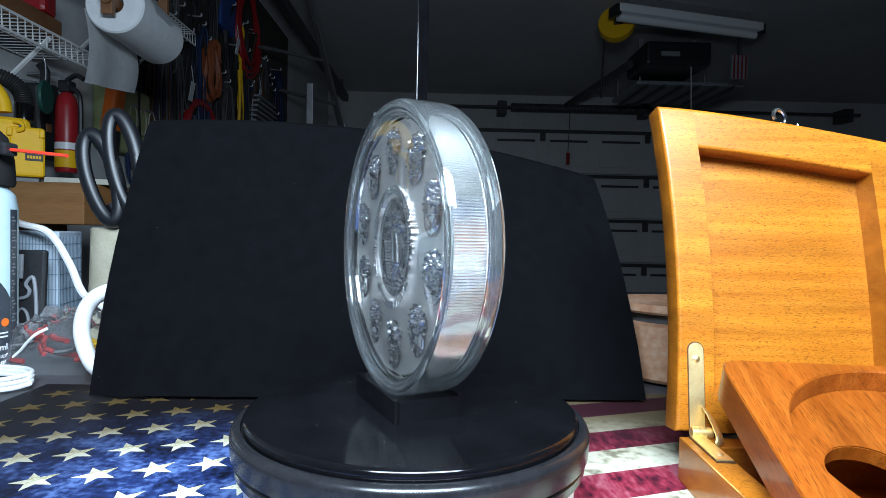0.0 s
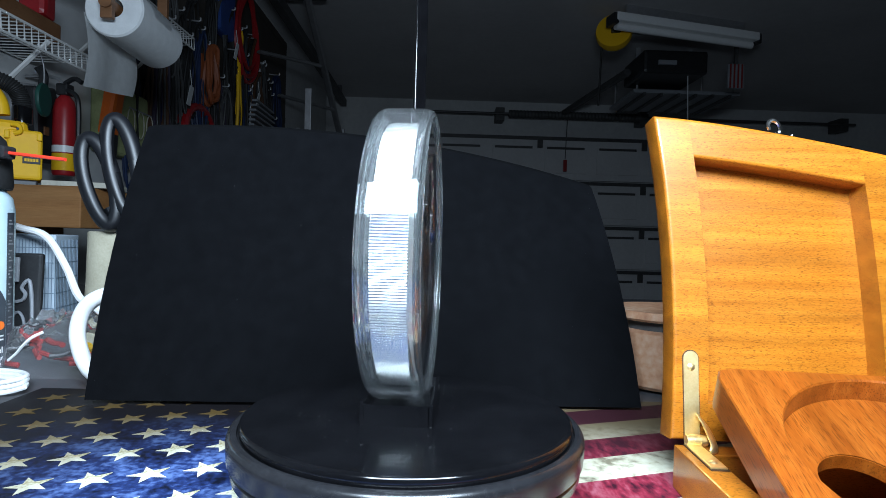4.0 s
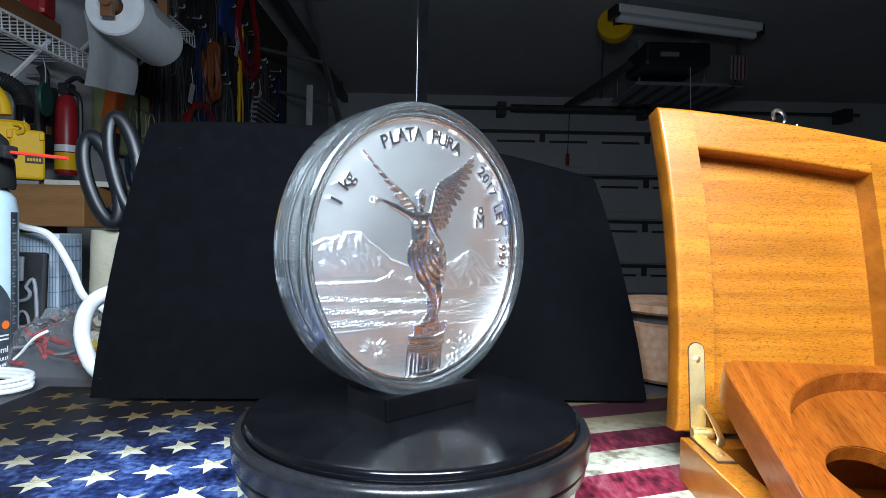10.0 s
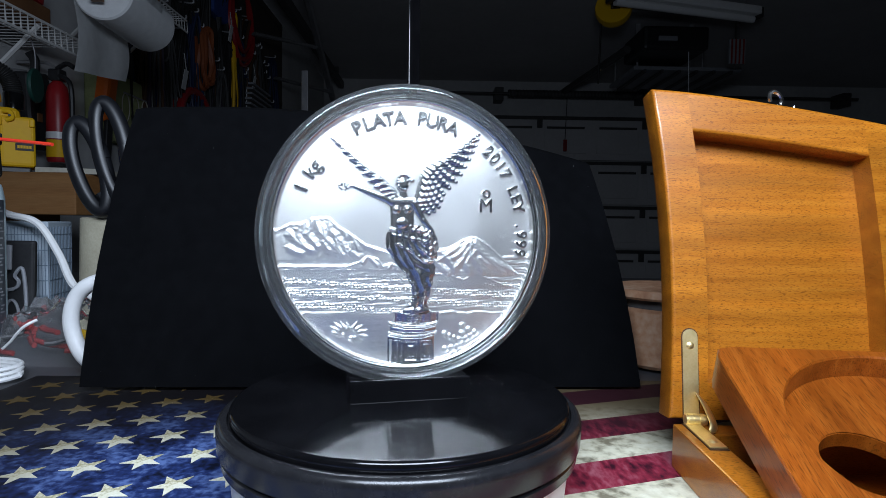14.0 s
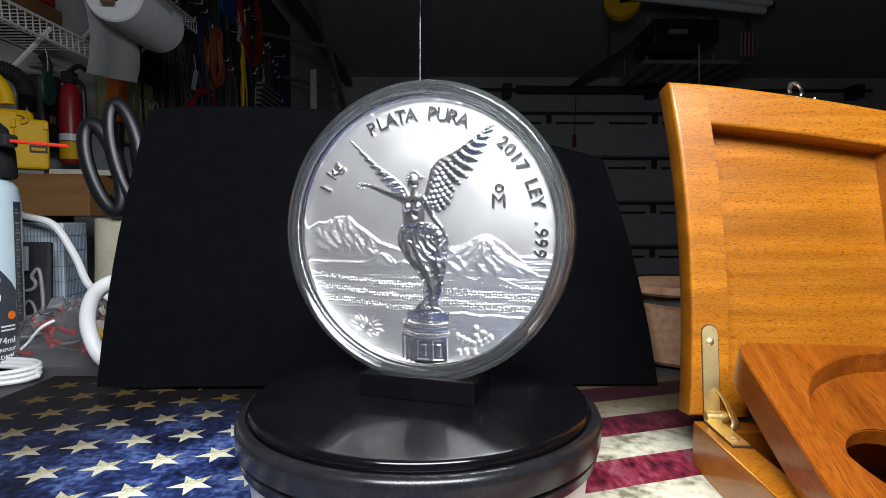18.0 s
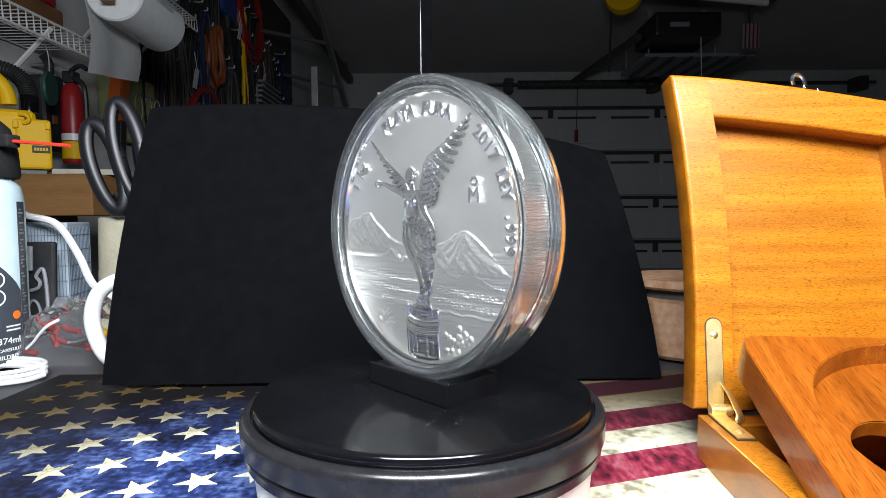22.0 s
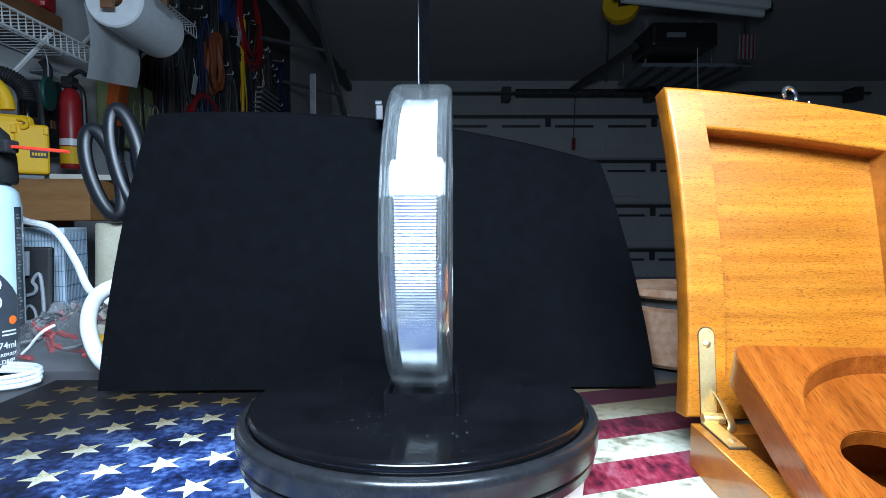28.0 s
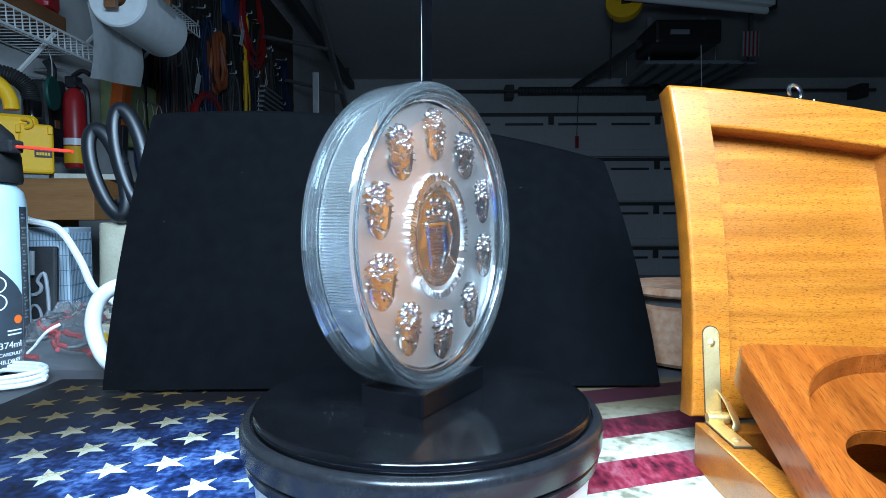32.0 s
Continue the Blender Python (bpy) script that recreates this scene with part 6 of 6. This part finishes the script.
part("shaft", tube([(-2.2, 0, 0), (2.2, 0, 0)], 0.013, 10, None, 1), DARK_METAL, spring)
part("coil", lathe([(0.034 + 0.004 * (k % 2), -0.62 + 0.0155 * k) for k in range(81)], 18, pose(-0.45, 0, 0, 0, 90)), DARK_METAL, spring)
for x in (-1.15, 0.2, 2.1):
    part("bracket", box(0.08, 0.17, 0.12, pose(x, 0.085, 0), bevel=0.004), DARK_METAL, spring)
part("release_tag", box(0.035, 0.02, 0.11, pose(-0.52, 0.05, -0.46), bevel=0.006), RED, spring, "red release handle")
part("release_cord", tube([(-0.52, 0.05, -0.40), (-0.52, 0.0, -0.02)], 0.004, 5, None, 1), DARK_METAL, spring)

opener = thing("door_opener", pose(1.55, 3.6, 1.28), "dark garage door opener hung from the ceiling", "door opener")
part("housing", box(0.42, 0.40, 0.15, pose(0, 0, 0.04), bevel=0.02), BLACK, opener)
part("rail", tube([(-0.25, 0.0, 0.02), (-0.36, 1.42, 0.06)], 0.028, 6, None, 1), DARK_METAL, opener)
for x in (-0.18, 0.18):
    part("hanger", box(0.03, 0.006, 0.12, pose(x, 0, 0.13)), STEEL, opener)
part("pull_cord", tube([(0.10, -0.15, -0.03), (0.12, -0.15, -0.62)], 0.003, 5, None, 1), WHITE_PLASTIC, opener)
part("lens", box(0.12, 0.02, 0.03, pose(-0.06, -0.205, 0.03), bevel=0.004), GREY_PLASTIC, opener)

reel = thing("cord_reel", pose(1.03, 3.05, 1.36), "yellow round cord reel hung from the ceiling", "cord reel")
part("drum", lathe([(0, -0.03), (0.10, -0.03), (0.105, 0), (0.10, 0.03), (0, 0.03)], 36, pose(0, 0, 0, 80, 0, -20)), YELLOW, reel, smooth=True)
part("hub", box(0.05, 0.08, 0.09, pose(0.0, -0.01, 0.03), bevel=0.006), BLACK, reel)
part("arm", tube([(0.03, 0, 0.0), (0.20, 0.02, 0.01)], 0.016, 10, None, 1), STEEL, reel)
part("hanger", box(0.03, 0.03, 0.08, pose(0, 0, 0.08)), STEEL, reel)
part("drop_cord", tube([(-0.06, 0.03, -0.05), (-0.07, 0.03, -0.42)], 0.006, 6, None, 1), RUBBER, reel)

lamp = thing("tube_light", pose(1.44, 3.02, 1.355, 0, 0, 14), "unlit white tube light fixture on the ceiling", "tube light")
part("housing", box(0.96, 0.10, 0.05, pose(0, 0, 0.03), bevel=0.012), WHITE_PLASTIC, lamp)
part("tube", lathe([(0, -0.46), (0.02, -0.46), (0.02, 0.46), (0, 0.46)], 16, pose(0, 0, -0.012, 0, 90)), WHITE_PLASTIC, lamp, smooth=True)
for s in (-1, 1):
    part("end_cap", box(0.03, 0.09, 0.06, pose(s * 0.48, 0, 0.02), bevel=0.006), BLACK, lamp)
part("suspension", box(0.8, 0.02, 0.06, pose(0, 0, 0.085)), STEEL, lamp)

loft = thing("ceiling_rack", pose(1.75, 3.95, 1.20), "pale overhead storage rack hung from the ceiling", "ceiling rack")
part("deck", box(0.75, 0.55, 0.025, pose(0, 0, 0), bevel=0.004), GREY_PLASTIC, loft)
for x in (-0.34, 0.34):
    for y in (-0.24, 0.24):
        part("rod", tube([(x, y, 0.01), (x, y, 0.27)], 0.008, 6, None, 1), STEEL, loft)
for k in range(6):
    part("slat", box(0.02, 0.56, 0.02, pose(-0.3 + 0.12 * k, 0, -0.02)), DARK_METAL, loft)
striped = tagged(part("striped_cloth", box(0.10, 0.02, 0.15, pose(1.86, 3.25, 1.19), bevel=0.004), GREY_PLASTIC), "small striped cloth hanging by the opener", "cloth")
for k in range(4):
    part("cloth_stripe", box(0.010, 0.022, 0.148, pose(1.824 + 0.024 * k, 3.249, 1.19)), DULL_RED, striped)
part("tie", box(0.02, 0.02, 0.21, pose(1.86, 3.25, 1.368)), DARK_METAL, striped)
cabinet = thing("wall_bracket_shelf", pose(2.75, 5.0, 0.95), "dark bracketed shelf on the end wall", "shelf")
part("board", box(0.9, 0.3, 0.05, pose(0, 0.04, 0), bevel=0.004), DARK_METAL, cabinet)
part("upright", box(0.05, 0.06, 0.30, pose(-0.3, 0.16, 0.1), bevel=0.004), DARK_METAL, cabinet)
part("load", box(0.5, 0.26, 0.16, pose(0.15, 0.04, 0.106), bevel=0.01), BLACK, cabinet)

track = thing("door_track", pose(-0.86, 3.6, 1.375), "dark overhead track of the garage door", "door track")
part("rail", box(0.05, 2.9, 0.06, pose(0, 0, 0), bevel=0.004), DARK_METAL, track)
for y in (-1.0, 0.3, 1.2):
    part("hanger", box(0.03, 0.03, 0.085, pose(0, y, 0.065)), DARK_METAL, track)
part("hanging_bar", box(0.30, 0.03, 0.03, pose(0.10, -0.75, 0.045), bevel=0.003), DARK_METAL, track)


def motions():
    """The plate turns at a steady pace, and carries stand, capsule and coin."""
    spin = [(t, SPEED * (FACE - t)) for t in range(0, 33, 2)]
    walk(plate, [(t, pose(0, 0, 0, 0, 0, a)) for t, a in spin])
    for ob, z in ((stand, TOP), (capsule, CZ), (coin, CZ)):
        walk(ob, [(t, pose(0, 0, z, 0, 0, a) @ pose(OFF_X, OFF_Y, 0)) for t, a in spin])


SPEED, FACE = 7.38, 15.63
motions()
